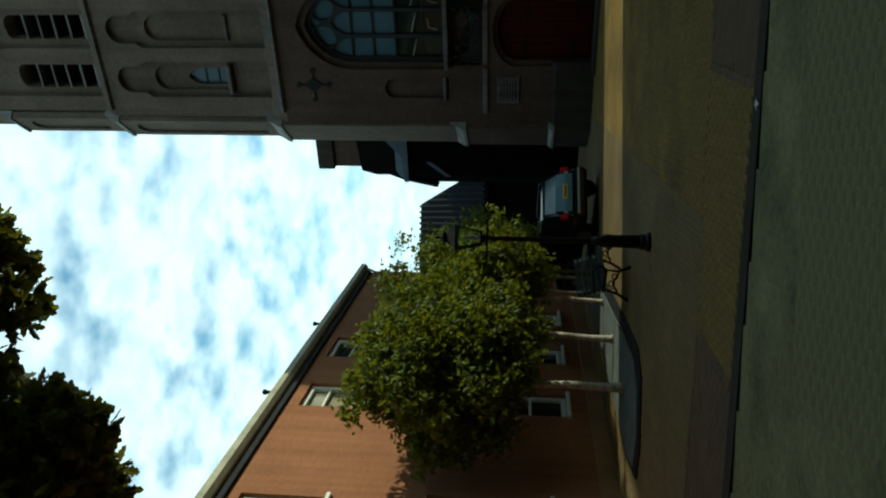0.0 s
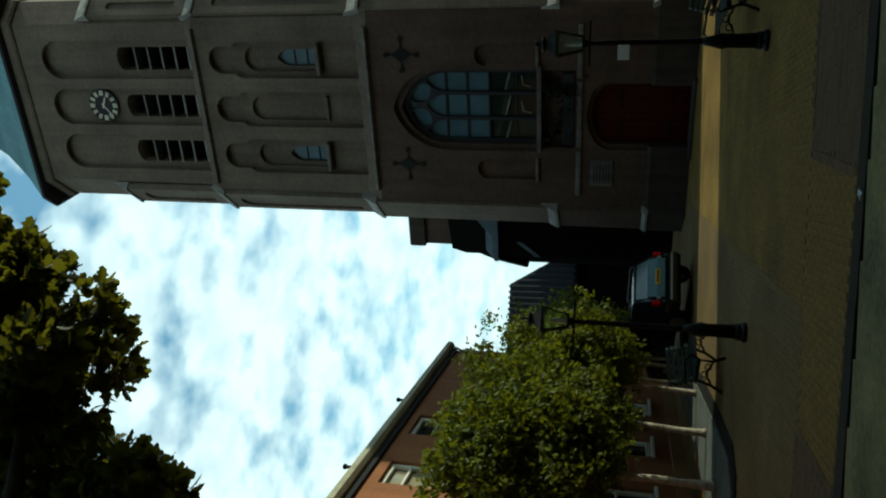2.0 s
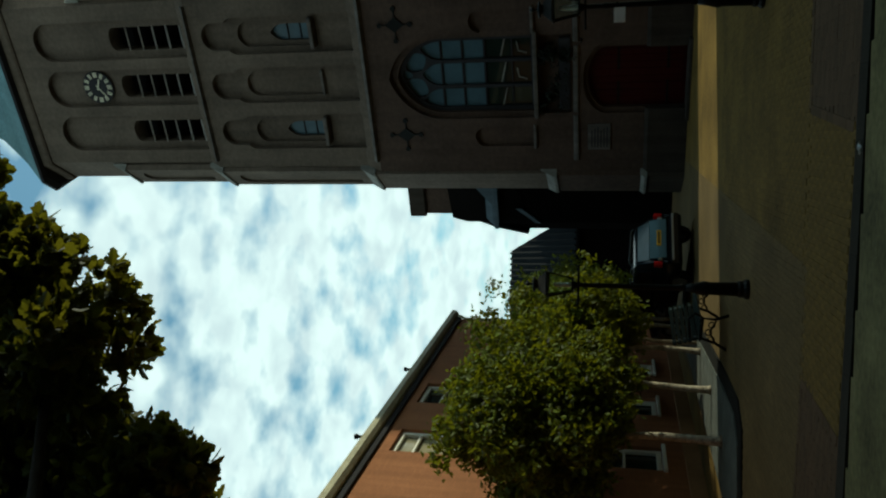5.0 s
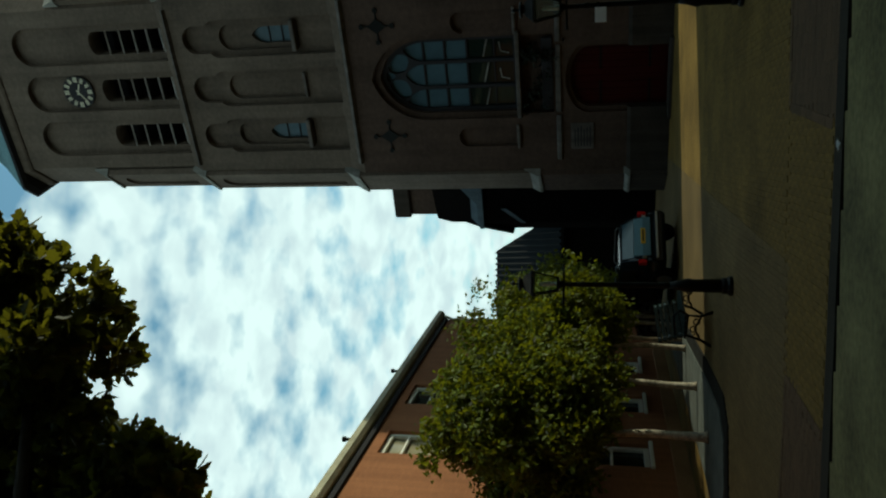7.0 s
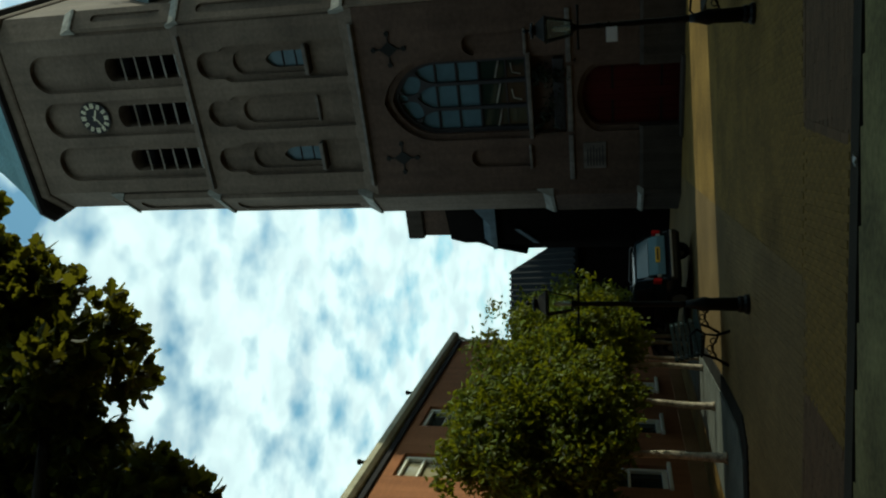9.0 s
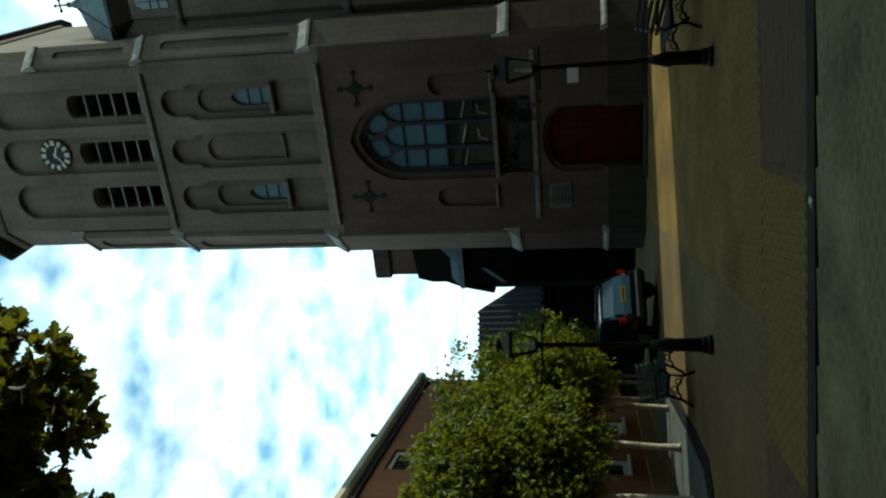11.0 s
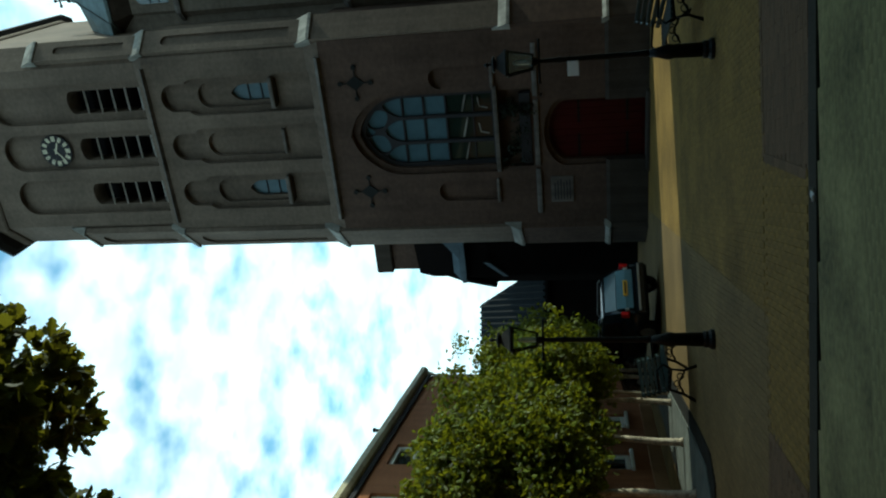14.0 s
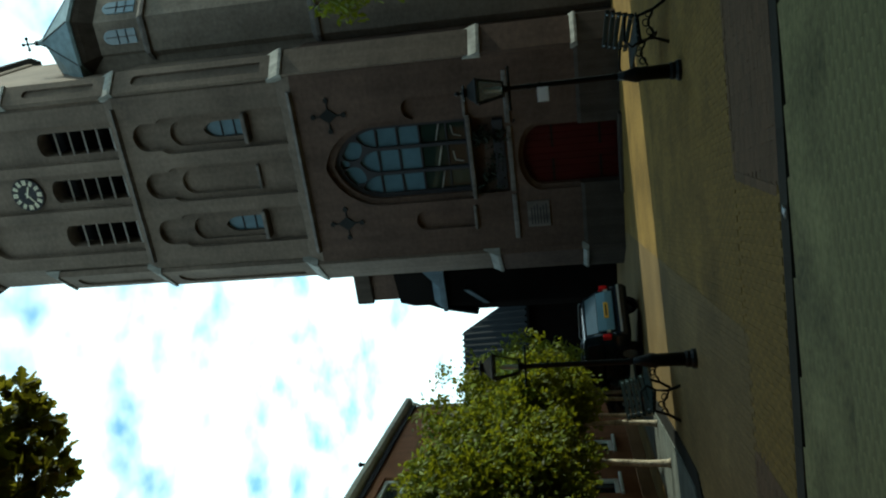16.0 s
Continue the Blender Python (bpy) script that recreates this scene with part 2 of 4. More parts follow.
M_CHROME = material("bright_metal", (0.42, 0.47, 0.50), rough=0.3, metal=0.9, vary=0.1)
# pale blue imitates sky sheen on the dark car paint
M_TAIL = material("pale_blue_tailgate", (0.11, 0.20, 0.24), rough=0.3, metal=0.3, vary=0.2, spec=0.5)
M_BENCH = material("green_bench_paint", (0.007, 0.016, 0.015), rough=0.4, vary=0.25, fine=30, streaks=0.1)
M_SIGN = material("white_sign_plate", (0.90, 0.93, 0.91), rough=0.4, vary=0.06)
M_LAMPGLASS = glass_material("dusty_lamp_glass", (0.85, 0.92, 0.90), 0.03)
M_LAMPGLASS.node_tree.nodes["Principled BSDF"].inputs["Transmission Weight"].default_value = 1.0
M_HOOD = material("dull_grey_hood", (0.030, 0.029, 0.026), rough=0.75, vary=0.3, fine=40, bump=0.1, streaks=0.2)
# the sky's reflection is put into the base colour of this glass
M_REARGLASS = glass_material("sky_lit_rear_glass", (0.05, 0.085, 0.10), 0.08)
M_LITTER = material("paper", (0.75, 0.74, 0.70), rough=0.8, vary=0.08)


# ---- building blocks ----
def part(name, bm, mat, parent=None, label="", smooth=False):
    me = bpy.data.meshes.new(name)
    bmesh.ops.recalc_face_normals(bm, faces=bm.faces)
    bm.to_mesh(me)
    bm.free()
    me.materials.append(mat)
    if smooth:
        for f in me.polygons:
            f.use_smooth = True
    ob = new(name, me)
    ob.parent = parent
    if label:
        tagged(ob, label)
    return ob


def root(name, m, label, category, group="", kind=""):
    ob = new(name)
    ob.matrix_world = m
    return tagged(ob, label, category, group, kind)


def box(bm, x0, x1, y0, y1, z0, z1, bevel=0.0, m=None):
    made = bmesh.ops.create_cube(bm, size=1.0)["verts"]
    for v in made:
        v.co = Vector(((x0 + x1) / 2 + v.co.x * (x1 - x0), (y0 + y1) / 2 + v.co.y * (y1 - y0), (z0 + z1) / 2 + v.co.z * (z1 - z0)))
    if bevel:
        edges = list({e for v in made for e in v.link_edges})
        made = [v for v in bmesh.ops.bevel(bm, geom=edges, offset=bevel, segments=1, affect="EDGES")["verts"]]
    if m is not None:
        for v in made:
            v.co = m @ v.co
    return bm


def boxes(*specs, bevel=0.0):
    bm = bmesh.new()
    for s in specs:
        box(bm, *s, bevel=bevel)
    return bm


def loft(bm, rings, cap=True, close=True):
    """Rings of points, joined one to the next."""
    rows = [[bm.verts.new(p) for p in ring] for ring in rings]
    n = len(rows[0])
    for a, b in zip(rows, rows[1:]):
        for i in range(n if close else n - 1):
            j = (i + 1) % n
            bm.faces.new((a[i], a[j], b[j], b[i]))
    if cap:
        bm.faces.new(rows[0][::-1])
        bm.faces.new(rows[-1])
    return bm


def lathe(bm, profile, n=12, at=(0, 0), turn=0.0):
    loft(bm, [[(at[0] + r * math.cos(turn + math.tau * i / n), at[1] + r * math.sin(turn + math.tau * i / n), z) for i in range(n)] for r, z in profile])
    return bm


def tube(bm, points, radii, n=8):
    """A round limb along points."""
    rings = []
    for i, p in enumerate(points):
        a, b = Vector(points[max(i - 1, 0)]), Vector(points[min(i + 1, len(points) - 1)])
        d = (b - a).normalized()
        s = d.cross(Vector((0.3, 0.9, 0.2))).normalized()
        u = d.cross(s)
        rings.append([Vector(p) + radii[i] * (math.cos(math.tau * k / n) * s + math.sin(math.tau * k / n) * u) for k in range(n)])
    return loft(bm, rings)


def arch(cx, w, z0, zs, rise=None, pointed=False, n=10):
    """The outline of an arched opening in x and z: springing at zs."""
    h = w / 2
    pts = [(cx - h, z0), (cx + h, z0)]
    if pointed:
        r = (h * h + rise * rise) / (2 * h)
        top = math.asin(min(1, rise / r))
        right = [(cx + h - r + r * math.cos(top * i / n), zs + r * math.sin(top * i / n)) for i in range(n + 1)]
        pts += right + [(2 * cx - x, z) for x, z in right[-2::-1]]
    else:
        rise = h if rise is None else rise
        pts += [(cx + h * math.cos(math.pi * i / (2 * n)), zs + rise * math.sin(math.pi * i / (2 * n))) for i in range(2 * n + 1)]
    return pts


def slab(bm, pts, y0, y1):
    """An outline in x and z, made solid from y0 to y1."""
    loft(bm, [[(x, y0, z) for x, z in pts], [(x, y1, z) for x, z in pts]])
    return bm


def rim(bm, outer, inner, y0, y1):
    """The frame between two outlines of as many points."""
    n = len(outer)
    a = [bm.verts.new((x, y0, z)) for x, z in outer]
    b = [bm.verts.new((x, y0, z)) for x, z in inner]
    c = [bm.verts.new((x, y1, z)) for x, z in outer]
    d = [bm.verts.new((x, y1, z)) for x, z in inner]
    for i in range(n):
        j = (i + 1) % n
        bm.faces.new((a[i], a[j], b[j], b[i]))
        bm.faces.new((c[i], c[j], d[j], d[i]))
        bm.faces.new((a[i], a[j], c[j], c[i]))
        bm.faces.new((b[i], b[j], d[j], d[i]))
    return bm


def carve(ob, cutters):
    """Cut solids out of a mesh, one after the other."""
    for cutter in cutters:
        bmesh.ops.recalc_face_normals(cutter, faces=cutter.faces)
        me = bpy.data.meshes.new("cutter")
        cutter.to_mesh(me)
        cutter.free()
        c = new("cutter", me)
        c.matrix_world = ob.matrix_world
        md = ob.modifiers.new("cut", "BOOLEAN")
        md.object, md.operation, md.solver = c, "DIFFERENCE", "EXACT"
        parent, ob.parent = ob.parent, None
        c.matrix_world = Matrix.Identity(4)
        bpy.context.view_layer.update()
        done = bpy.data.meshes.new_from_object(ob.evaluated_get(bpy.context.evaluated_depsgraph_get()))
        ob.modifiers.remove(md)
        old = ob.data
        ob.data = done
        ob.parent = parent
        bpy.data.objects.remove(c)
        bpy.data.meshes.remove(me)
        done.name = old.name
    return ob


# ---- ground ----
bm = bmesh.new()
bm.faces.new([bm.verts.new(p) for p in ((-400, -300, -0.03), (400, -300, -0.03), (400, 900, -0.03), (-400, 900, -0.03))])
ground = tagged(part("ground", bm, M_JOINT), "sandy brown ground under the paved square", "ground", kind="structure")


def patch(name, pts, z, mat, label, category="pavement"):
    bm = bmesh.new()
    loft(bm, [[(x, y, -0.06) for x, y in pts], [(x, y, z) for x, y in pts]])
    return tagged(part(name, bm, mat), label, category, kind="structure")


def line_x(y):
    """The seam between the yellow forecourt and the grey square."""
    return -0.46 + (y - 10.0) * 0.112


forecourt = patch("pavement_forecourt", [(line_x(7.9), 7.9), (14, 7.9), (14, 30), (line_x(30), 30)], 0.0, M_PAVE, "yellow-brown clinker forecourt before the church")
square = patch("pavement_square", [(-14, 7.9), (line_x(7.9), 7.9), (line_x(30), 30), (-14, 30)], 0.0, M_PAVE_GREY, "greyish clinker square beside the planted bed")
crossing = patch("pavement_crossing", [(-1.98, 6.55), (0.50, 6.38), (0.78, 7.9), (-1.8, 7.9)], 0.0, M_PAVE, "yellow-brown clinker crossing of the pavement")
walk_right = patch("pavement_red_east", [(0.50, 6.38), (14, 5.6), (14, 7.9), (0.78, 7.9)], 0.0, M_PAVE_RED, "dark red clinker pavement strip along the road")
walk_left = patch("pavement_red_west", [(-14, 7.3), (-1.98, 6.55), (-1.8, 7.9), (-14, 9.4)], 0.001, M_PAVE_RED, "dark red clinker pavement strip along the road")
road = patch("road", [(-14, 6.95), (-14, -8), (14, -8), (14, 5.3), (0.5, 6.12), (-1.98, 6.29)], -0.001, M_ROAD, "worn greenish-grey clinker road in the shade")


# the planted bed with its dark edge
BED = [(-2.95, 20.0), (-3.05, 18.3), (-3.08, 15.5), (-3.12, 13.2), (-3.22, 11.95), (-3.55, 11.5), (-4.2, 11.35), (-4.75, 11.6), (-4.85, 12.5), (-4.55, 14.5), (-4.2, 17.0), (-4.0, 18.3), (-3.85, 20.0)]
patch("planting_bed", BED, 0.05, M_BED, "grey gravel bed with a row of small trees", "planting bed")
cx, cy = -3.9, 15.0
RIM = [(x + 0.28 * (1 if x > cx else -0.35), y + (0.22 if y > cy + 3 else -0.22 if y < cy - 3 else 0)) for x, y in BED]
patch("bed_edging", RIM, 0.03, M_EDGE, "low dark stone edging round the bed", "edging")
patch("house_pavement", [(-4.9, 7.9), (-3.7, 7.9), (-4.95, 11.6), (-5.05, 12.5), (-4.6, 16.0), (-4.2, 20.0), (-3.9, 25.8), (-4.35, 25.8), (-6.8, 7.9)], 0.004, M_PAVE, "yellow-brown clinker footpath along the house")

# ---- church tower ----
TOWER = Matrix.Translation((3.07, 21.18, 0)) @ pose(0, 0, 0, 0, 0, -24.54)
tower = root("church_tower", TOWER, "tall brown brick church tower with chamfered corners, clock and slate roof", "church tower")
RAD = 3.52


def octa(inset, c=0.85):
    r = RAD - inset
    k = 0.30 * r / RAD
    return [(x, y + RAD) for x, y in ((-(r - c), -r), (r - c, -r), (r - k, -(r - c) - k), (r - k, r - c), (r - c, r), (-(r - c), r), (-r, r - c), (-r, -(r - c)))]


def storey(name, steps, mat, label=""):
    bm = bmesh.new()
    loft(bm, [[(x, y, z) for x, y in octa(i)] for i, z in steps])
    return part(name, bm, mat, tower, label)


def strip(bm, pts, width, y0, y1):
    """A bar of even width along points in x and z."""
    left, right = [], []
    for i, (x, z) in enumerate(pts):
        a, b = pts[max(i - 1, 0)], pts[min(i + 1, len(pts) - 1)]
        dx, dz = b[0] - a[0], b[1] - a[1]
        n = math.hypot(dx, dz)
        left.append((x - dz / n * width / 2, z + dx / n * width / 2))
        right.append((x + dz / n * width / 2, z - dx / n * width / 2))
    rings = [[(l[0], y0, l[1]), (r[0], y0, r[1]), (r[0], y1, r[1]), (l[0], y1, l[1])] for l, r in zip(left, right)]
    return loft(bm, rings)


BAYS = (-1.47, -0.05, 1.37)
plinth = storey("plinth", [(-0.07, -0.1), (-0.07, 1.0), (-0.01, 1.09)], M_PLINTH, "grey stone plinth with a sloped top")
lower = storey("lower_storey", [(0, 1.05), (0, 8.52)], M_BRICK_LOW, "dark red-brown brick")
middle = storey("middle_storey", [(0.0, 8.52), (0.12, 8.95), (0.12, 13.70)], M_BRICK)
upper = storey("belfry_storey", [(0.12, 13.70), (0.24, 14.0), (0.24, 19.95)], M_BRICK)

# doorway, west window and blind niches
carve(plinth, [slab(bmesh.new(), arch(-0.1, 1.62, -0.3, 2.05, 0.52), -0.5, 0.5)])
lower_cuts = [slab(bmesh.new(), arch(-0.1, 1.62, 0.0, 2.05, 0.52), -0.5, 0.5),
              slab(bmesh.new(), arch(-0.1, 1.86, 0.0, 2.07, 0.62), -0.5, 0.12),
              slab(bmesh.new(), arch(0.05, 2.34, 3.98, 6.45, 1.50, True), -0.5, 0.14),
              slab(bmesh.new(), arch(0.05, 2.04, 3.98, 6.45, 1.29, True), -0.5, 0.55),
              boxes((-1.0, 1.1, -0.5, 0.22, 3.0, 3.86))]
for x in (-1.66, 1.50):
    lower_cuts.append(slab(bmesh.new(), arch(x, 0.56, 4.02, 5.36), -0.5, 0.13))
carve(lower, lower_cuts)
mid_cuts = []
for x in BAYS:
    mid_cuts.append(slab(bmesh.new(), arch(x, 1.04, 8.9, 12.30, 0.42), -0.5, 0.30))
    mid_cuts.append(slab(bmesh.new(), arch(x, 0.78, 12.2, 12.96, 0.38), -0.5, 0.30))
    mid_cuts.append(slab(bmesh.new(), arch(x, 0.72, 9.95, 11.95, 0.36), 0.0, 0.42))
    if x != BAYS[1]:
        mid_cuts.append(slab(bmesh.new(), arch(x, 0.46, 10.15, 10.95, 0.42, True), 0.0, 0.62))
carve(middle, mid_cuts)
top_cuts = []
for x in BAYS:
    top_cuts.append(slab(bmesh.new(), arch(x, 1.12, 13.98, 18.34), -0.5, 0.42))
    top_cuts.append(slab(bmesh.new(), arch(x, 0.68, 13.98, 16.28, 0.2), 0.0, 1.1))
carve(upper, top_cuts)

# stone dressings
part("cornice", loft(bmesh.new(), [[(x, 0.10, 8.72), (x, -0.09, 8.62), (x, -0.13, 8.56), (x, 0.03, 8.49)] for x in (-2.36, 2.26)]), M_STONE, tower, "pale sloped stone cornice")
part("cornice", loft(bmesh.new(), [[(x, 0.24, 13.86), (x, 0.05, 13.77), (x, 0.01, 13.71), (x, 0.16, 13.64)] for x in (-2.36, 2.26)]), M_STONE, tower, "pale sloped stone cornice")
for x0, x1 in ((-2.36, -1.08), (-0.98, 0.80), (0.90, 2.26)):
    part("string_course", loft(bmesh.new(), [[(x, 0.03, 2.97), (x, -0.05, 2.90), (x, -0.06, 2.82), (x, 0.03, 2.78)] for x in (x0, x1)]), M_STONE, tower, "worn stone string course")
part("window_sill", boxes((-1.12, 1.22, -0.10, 0.40, 3.86, 3.98), bevel=0.02), M_STONE, tower, "thick pale stone sill")
for x in (-1.66, 1.50):
    part("niche_sill", boxes((x - 0.34, x + 0.34, -0.08, 0.12, 3.93, 4.02), bevel=0.02), M_STONE, tower)
for x in (BAYS[0], BAYS[2]):
    part("window_sill", boxes((x - 0.42, x + 0.42, 0.08, 0.5, 10.0, 10.12), bevel=0.02), M_STONE, tower)
part("panel_sill", boxes((BAYS[1] - 0.36, BAYS[1] + 0.36, 0.2, 0.42, 9.93, 10.02), bevel=0.015), M_STONE, tower)
# chamfer piers with sloped caps
for side in (-1, 1):
    turn = Matrix.Translation((side * (RAD - 0.425), 0.425, 0)) @ pose(0, 0, 0, 0, 0, 45 * side)
    for z0, z1, proud, wide in ((1.05, 3.72, 0.16, 0.60), (3.72, 9.0, 0.09, 0.58), (9.0, 13.9, -0.02, 0.54), (13.9, 17.3, -0.10, 0.50)):
        bm = bmesh.new()
        # a pier with a sunk arched panel
        far = wide if side < 0 else wide - 0.38
        outer = [(-wide, z0), (far, z0), (far, z1 - 0.28), (-wide, z1 - 0.28)]
        slab(bm, outer, -proud, 0.3)
        pier = part("corner_pier", bm, M_BRICK if z0 > 3.5 else M_BRICK_LOW, tower)
        if z0 > 8:
            carve(pier, [slab(bmesh.new(), arch((far - wide) / 2, wide + far - 0.38, z0 + 0.35, z1 - 1.0), -proud - 0.2, -proud + 0.07)])
        pier.matrix_basis = turn
        cap = part("pier_cap", loft(bmesh.new(), [[(x, -proud - 0.05, z1 - 0.30), (x, -proud - 0.05, z1 - 0.22), (x, -proud + 0.16, z1 + 0.16), (x, 0.32, z1 + 0.16), (x, 0.32, z1 - 0.30)] for x in (-wide - 0.03, far + 0.03)]), M_CAP, tower, "pale sloped stone cap")
        cap.matrix_basis = turn
    pc = part("plinth_cap", loft(bmesh.new(), [[(x, -0.24, 0.98), (x, -0.24, 1.04), (x, -0.14, 1.16), (x, 0.2, 1.16), (x, 0.2, 0.98)] for x in (-0.64, 0.64 if side < 0 else 0.27)]), M_CAP, tower)
    pc.matrix_basis = turn
    pb = part("pier_base", boxes((-0.62, 0.62 if side < 0 else 0.25, -0.2, 0.2, -0.05, 0.98), bevel=0.02), M_PLINTH, tower)
    pb.matrix_basis = turn
# eaves and roof
storey("frieze", [(0.20, 19.65), (0.16, 19.72), (0.16, 19.95)], M_BRICK, "plain brick frieze under the eaves")
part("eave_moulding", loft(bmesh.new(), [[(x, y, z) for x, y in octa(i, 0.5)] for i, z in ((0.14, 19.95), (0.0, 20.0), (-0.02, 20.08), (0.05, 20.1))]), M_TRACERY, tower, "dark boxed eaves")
bm = bmesh.new()
loft(bm, [[(x, y, z) for x, y in octa(i, c)] for i, z, c in ((0.0, 20.1, 0.5), (0.5, 20.85, 0.5), (1.05, 21.9, 0.5), (1.7, 23.8, 0.5), (2.5, 27.2, 0.4), (3.25, 32.0, 0.14))])
part("roof", bm, M_SLATE, tower, "blue-grey slate spire roof")
# west window
bm = slab(bmesh.new(), arch(0.05, 2.04, 5.304, 6.45, 1.29, True), 0.40, 0.43)
part("window_glass", bm, M_GLASS, tower, "leaded glass coloured blue for the mirrored sky")
# lower panes darker, as if mirroring houses instead of sky
part("lower_glass", boxes((-0.97, 1.07, 0.40, 0.43, 3.98, 5.30)), M_GLASS_DARK, tower, "lower glass coloured dark green for the mirrored street")
bm = bmesh.new()
rim(bm, arch(0.05, 2.04, 3.98, 6.45, 1.29, True), arch(0.05, 1.84, 4.06, 6.45, 1.16, True), 0.28, 0.40)
part("window_frame", bm, M_TRACERY, tower)
for x in (-0.30, 0.40):
    part("mullion", boxes((x - 0.05, x + 0.05, 0.30, 0.40, 3.98, 6.52), bevel=0.015), M_TRACERY, tower)


def leaf_shape(cx, cz, long, wide, turn, n=16):
    """A pointed oval in x and z, its long axis turned from upright."""
    c, q = math.cos(radians(turn)), math.sin(radians(turn))
    pts = []
    for k in range(n):
        a = math.tau * k / n
        u, v = wide * math.cos(a) * (1 - 0.22 * abs(math.sin(a))), long * math.sin(a)
        pts.append((cx + u * c - v * q, cz + u * q + v * c))
    return pts


# the stone head: three pointed lights, two ovals and a small eye between them
head = part("tracery_head", slab(bmesh.new(), arch(0.05, 2.0, 6.50, 6.52, 1.22, True), 0.31, 0.40), M_TRACERY, tower, "dark stone tracery with pointed lights and ovals")
holes = [slab(bmesh.new(), arch(x, w, 6.40, 6.54, 0.52, True, 7), 0.2, 0.5) for x, w in ((-0.655, 0.61), (0.05, 0.61), (0.755, 0.61))]
holes += [slab(bmesh.new(), leaf_shape(0.05 + sx * 0.35, 7.23, 0.325, 0.265, sx * 36), 0.2, 0.5) for sx in (-1, 1)]
holes.append(slab(bmesh.new(), leaf_shape(0.05, 7.51, 0.17, 0.12, 0), 0.2, 0.5))
carve(head, holes)
for x, w in ((-0.66, 0.72), (0.05, 0.70), (0.76, 0.72)):
    for z in (5.32, 5.93, 6.52):
        part("glazing_bar", boxes((x - w / 2 + 0.052, x + w / 2 - 0.052, 0.35, 0.40, z - 0.028, z + 0.028), bevel=0.008), M_TRACERY, tower)
    # pale bars modelled in place of reflections in the lower panes
    part("vent_stay", strip(bmesh.new(), [(x - 0.27, 4.88), (x + 0.27, 4.74)], 0.04, 0.36, 0.40), M_CAP, tower, "pale bar standing in for a reflection in the glass")
    part("vent_frame", boxes((x - w / 2 + 0.052, x + w / 2 - 0.052, 0.365, 0.40, 4.56, 4.60)), M_TRACERY, tower)
    if x > 0:
        part("vent_stay", strip(bmesh.new(), [(x - 0.20, 4.18), (x - 0.14, 4.40), (x + 0.10, 4.44)], 0.03, 0.36, 0.40), M_CAP, tower, "pale bar standing in for a reflection in the glass")
# small windows of the middle storey
for x in (BAYS[0], BAYS[2]):
    part("small_window_glass", slab(bmesh.new(), arch(x, 0.46, 10.15, 10.95, 0.42, True), 0.54, 0.56), M_GLASS_SMALL, tower, "leaded glass coloured blue for the mirrored sky")
    for z in (10.5, 10.88):
        part("glazing_bar", boxes((x - 0.23, x + 0.23, 0.51, 0.538, z - 0.015, z + 0.015)), M_TRACERY, tower)
# louvres
for x in BAYS:
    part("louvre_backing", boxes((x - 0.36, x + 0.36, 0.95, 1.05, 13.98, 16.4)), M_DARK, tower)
    for k in range(5):
        z = 14.12 + k * 0.44
        bm = loft(bmesh.new(), [[(xx, 0.40, z), (xx, 0.43, z - 0.03), (xx, 0.78, z + 0.20), (xx, 0.75, z + 0.23)] for xx in (x - 0.34, x + 0.34)])
        part("louvre", bm, M_LOUVRE, tower, "weathered grey louvre board")
# clock
dial = part("clock_dial", lathe(bmesh.new(), [(0.50, -0.02), (0.50, 0.02)], 28), M_TRACERY, tower, "round black clock dial with pale gilt numerals")
dial.matrix_basis = pose(BAYS[1] + 0.02, 0.36, 17.25, 90, 0, 0)
for k in range(12):
    bm = bmesh.new()
    for off in ((-0.035, 0, 0.035) if k % 3 else (-0.05, -0.017, 0.017, 0.05)):
        box(bm, off - 0.010, off + 0.010, -0.005, 0.005, -0.075, 0.075)
    num = part("numeral", bm, M_GOLD, dial)
    num.matrix_basis = Matrix.Rotation(math.tau * k / 12, 4, "Z") @ pose(0, 0.385, 0.028, -90, 0, 0)
for length, width, turn in ((0.40, 0.028, 128), (0.27, 0.04, 248)):
    ptr = part("pointer", boxes((-width / 2, width / 2, -0.08, length, 0.035, 0.045)), M_GOLD, dial)
    ptr.matrix_basis = pose(0, 0, 0, 0, 0, turn)
# wall anchors
for x in (-1.56, 1.52):
    anchor = part("wall_anchor", slab(bmesh.new(), [(x, 7.36), (x + 0.2, 7.62), (x, 7.88), (x - 0.2, 7.62)], -0.04, 0.01), M_IRON, tower, "black iron cross-shaped wall anchor")
    for dx, dz in ((0.42, 0), (-0.42, 0), (0, 0.42), (0, -0.42)):
        bm = strip(bmesh.new(), [(x + dx * 0.3, 7.62 + dz * 0.3), (x + dx, 7.62 + dz)], 0.03, -0.03, 0.0)
        slab(bm, [(x + dx + 0.07 * math.cos(k * math.tau / 8), 7.62 + dz + 0.07 * math.sin(k * math.tau / 8)) for k in range(8)], -0.05, 0.01)
        part("anchor_arm", bm, M_IRON, anchor)
# plaque: writing too small to read becomes bars
plaque = part("plaque", boxes((-2.06, -1.32, -0.035, 0.01, 1.96, 2.56), bevel=0.01), M_STONE, tower, "pale stone plaque with unreadable lines")
for k in range(6):
    part("text_bar", boxes((-1.98, -1.40 - 0.05 * (k % 3), -0.042, -0.034, 2.04 + k * 0.08, 2.07 + k * 0.08)), M_TRACERY, plaque)
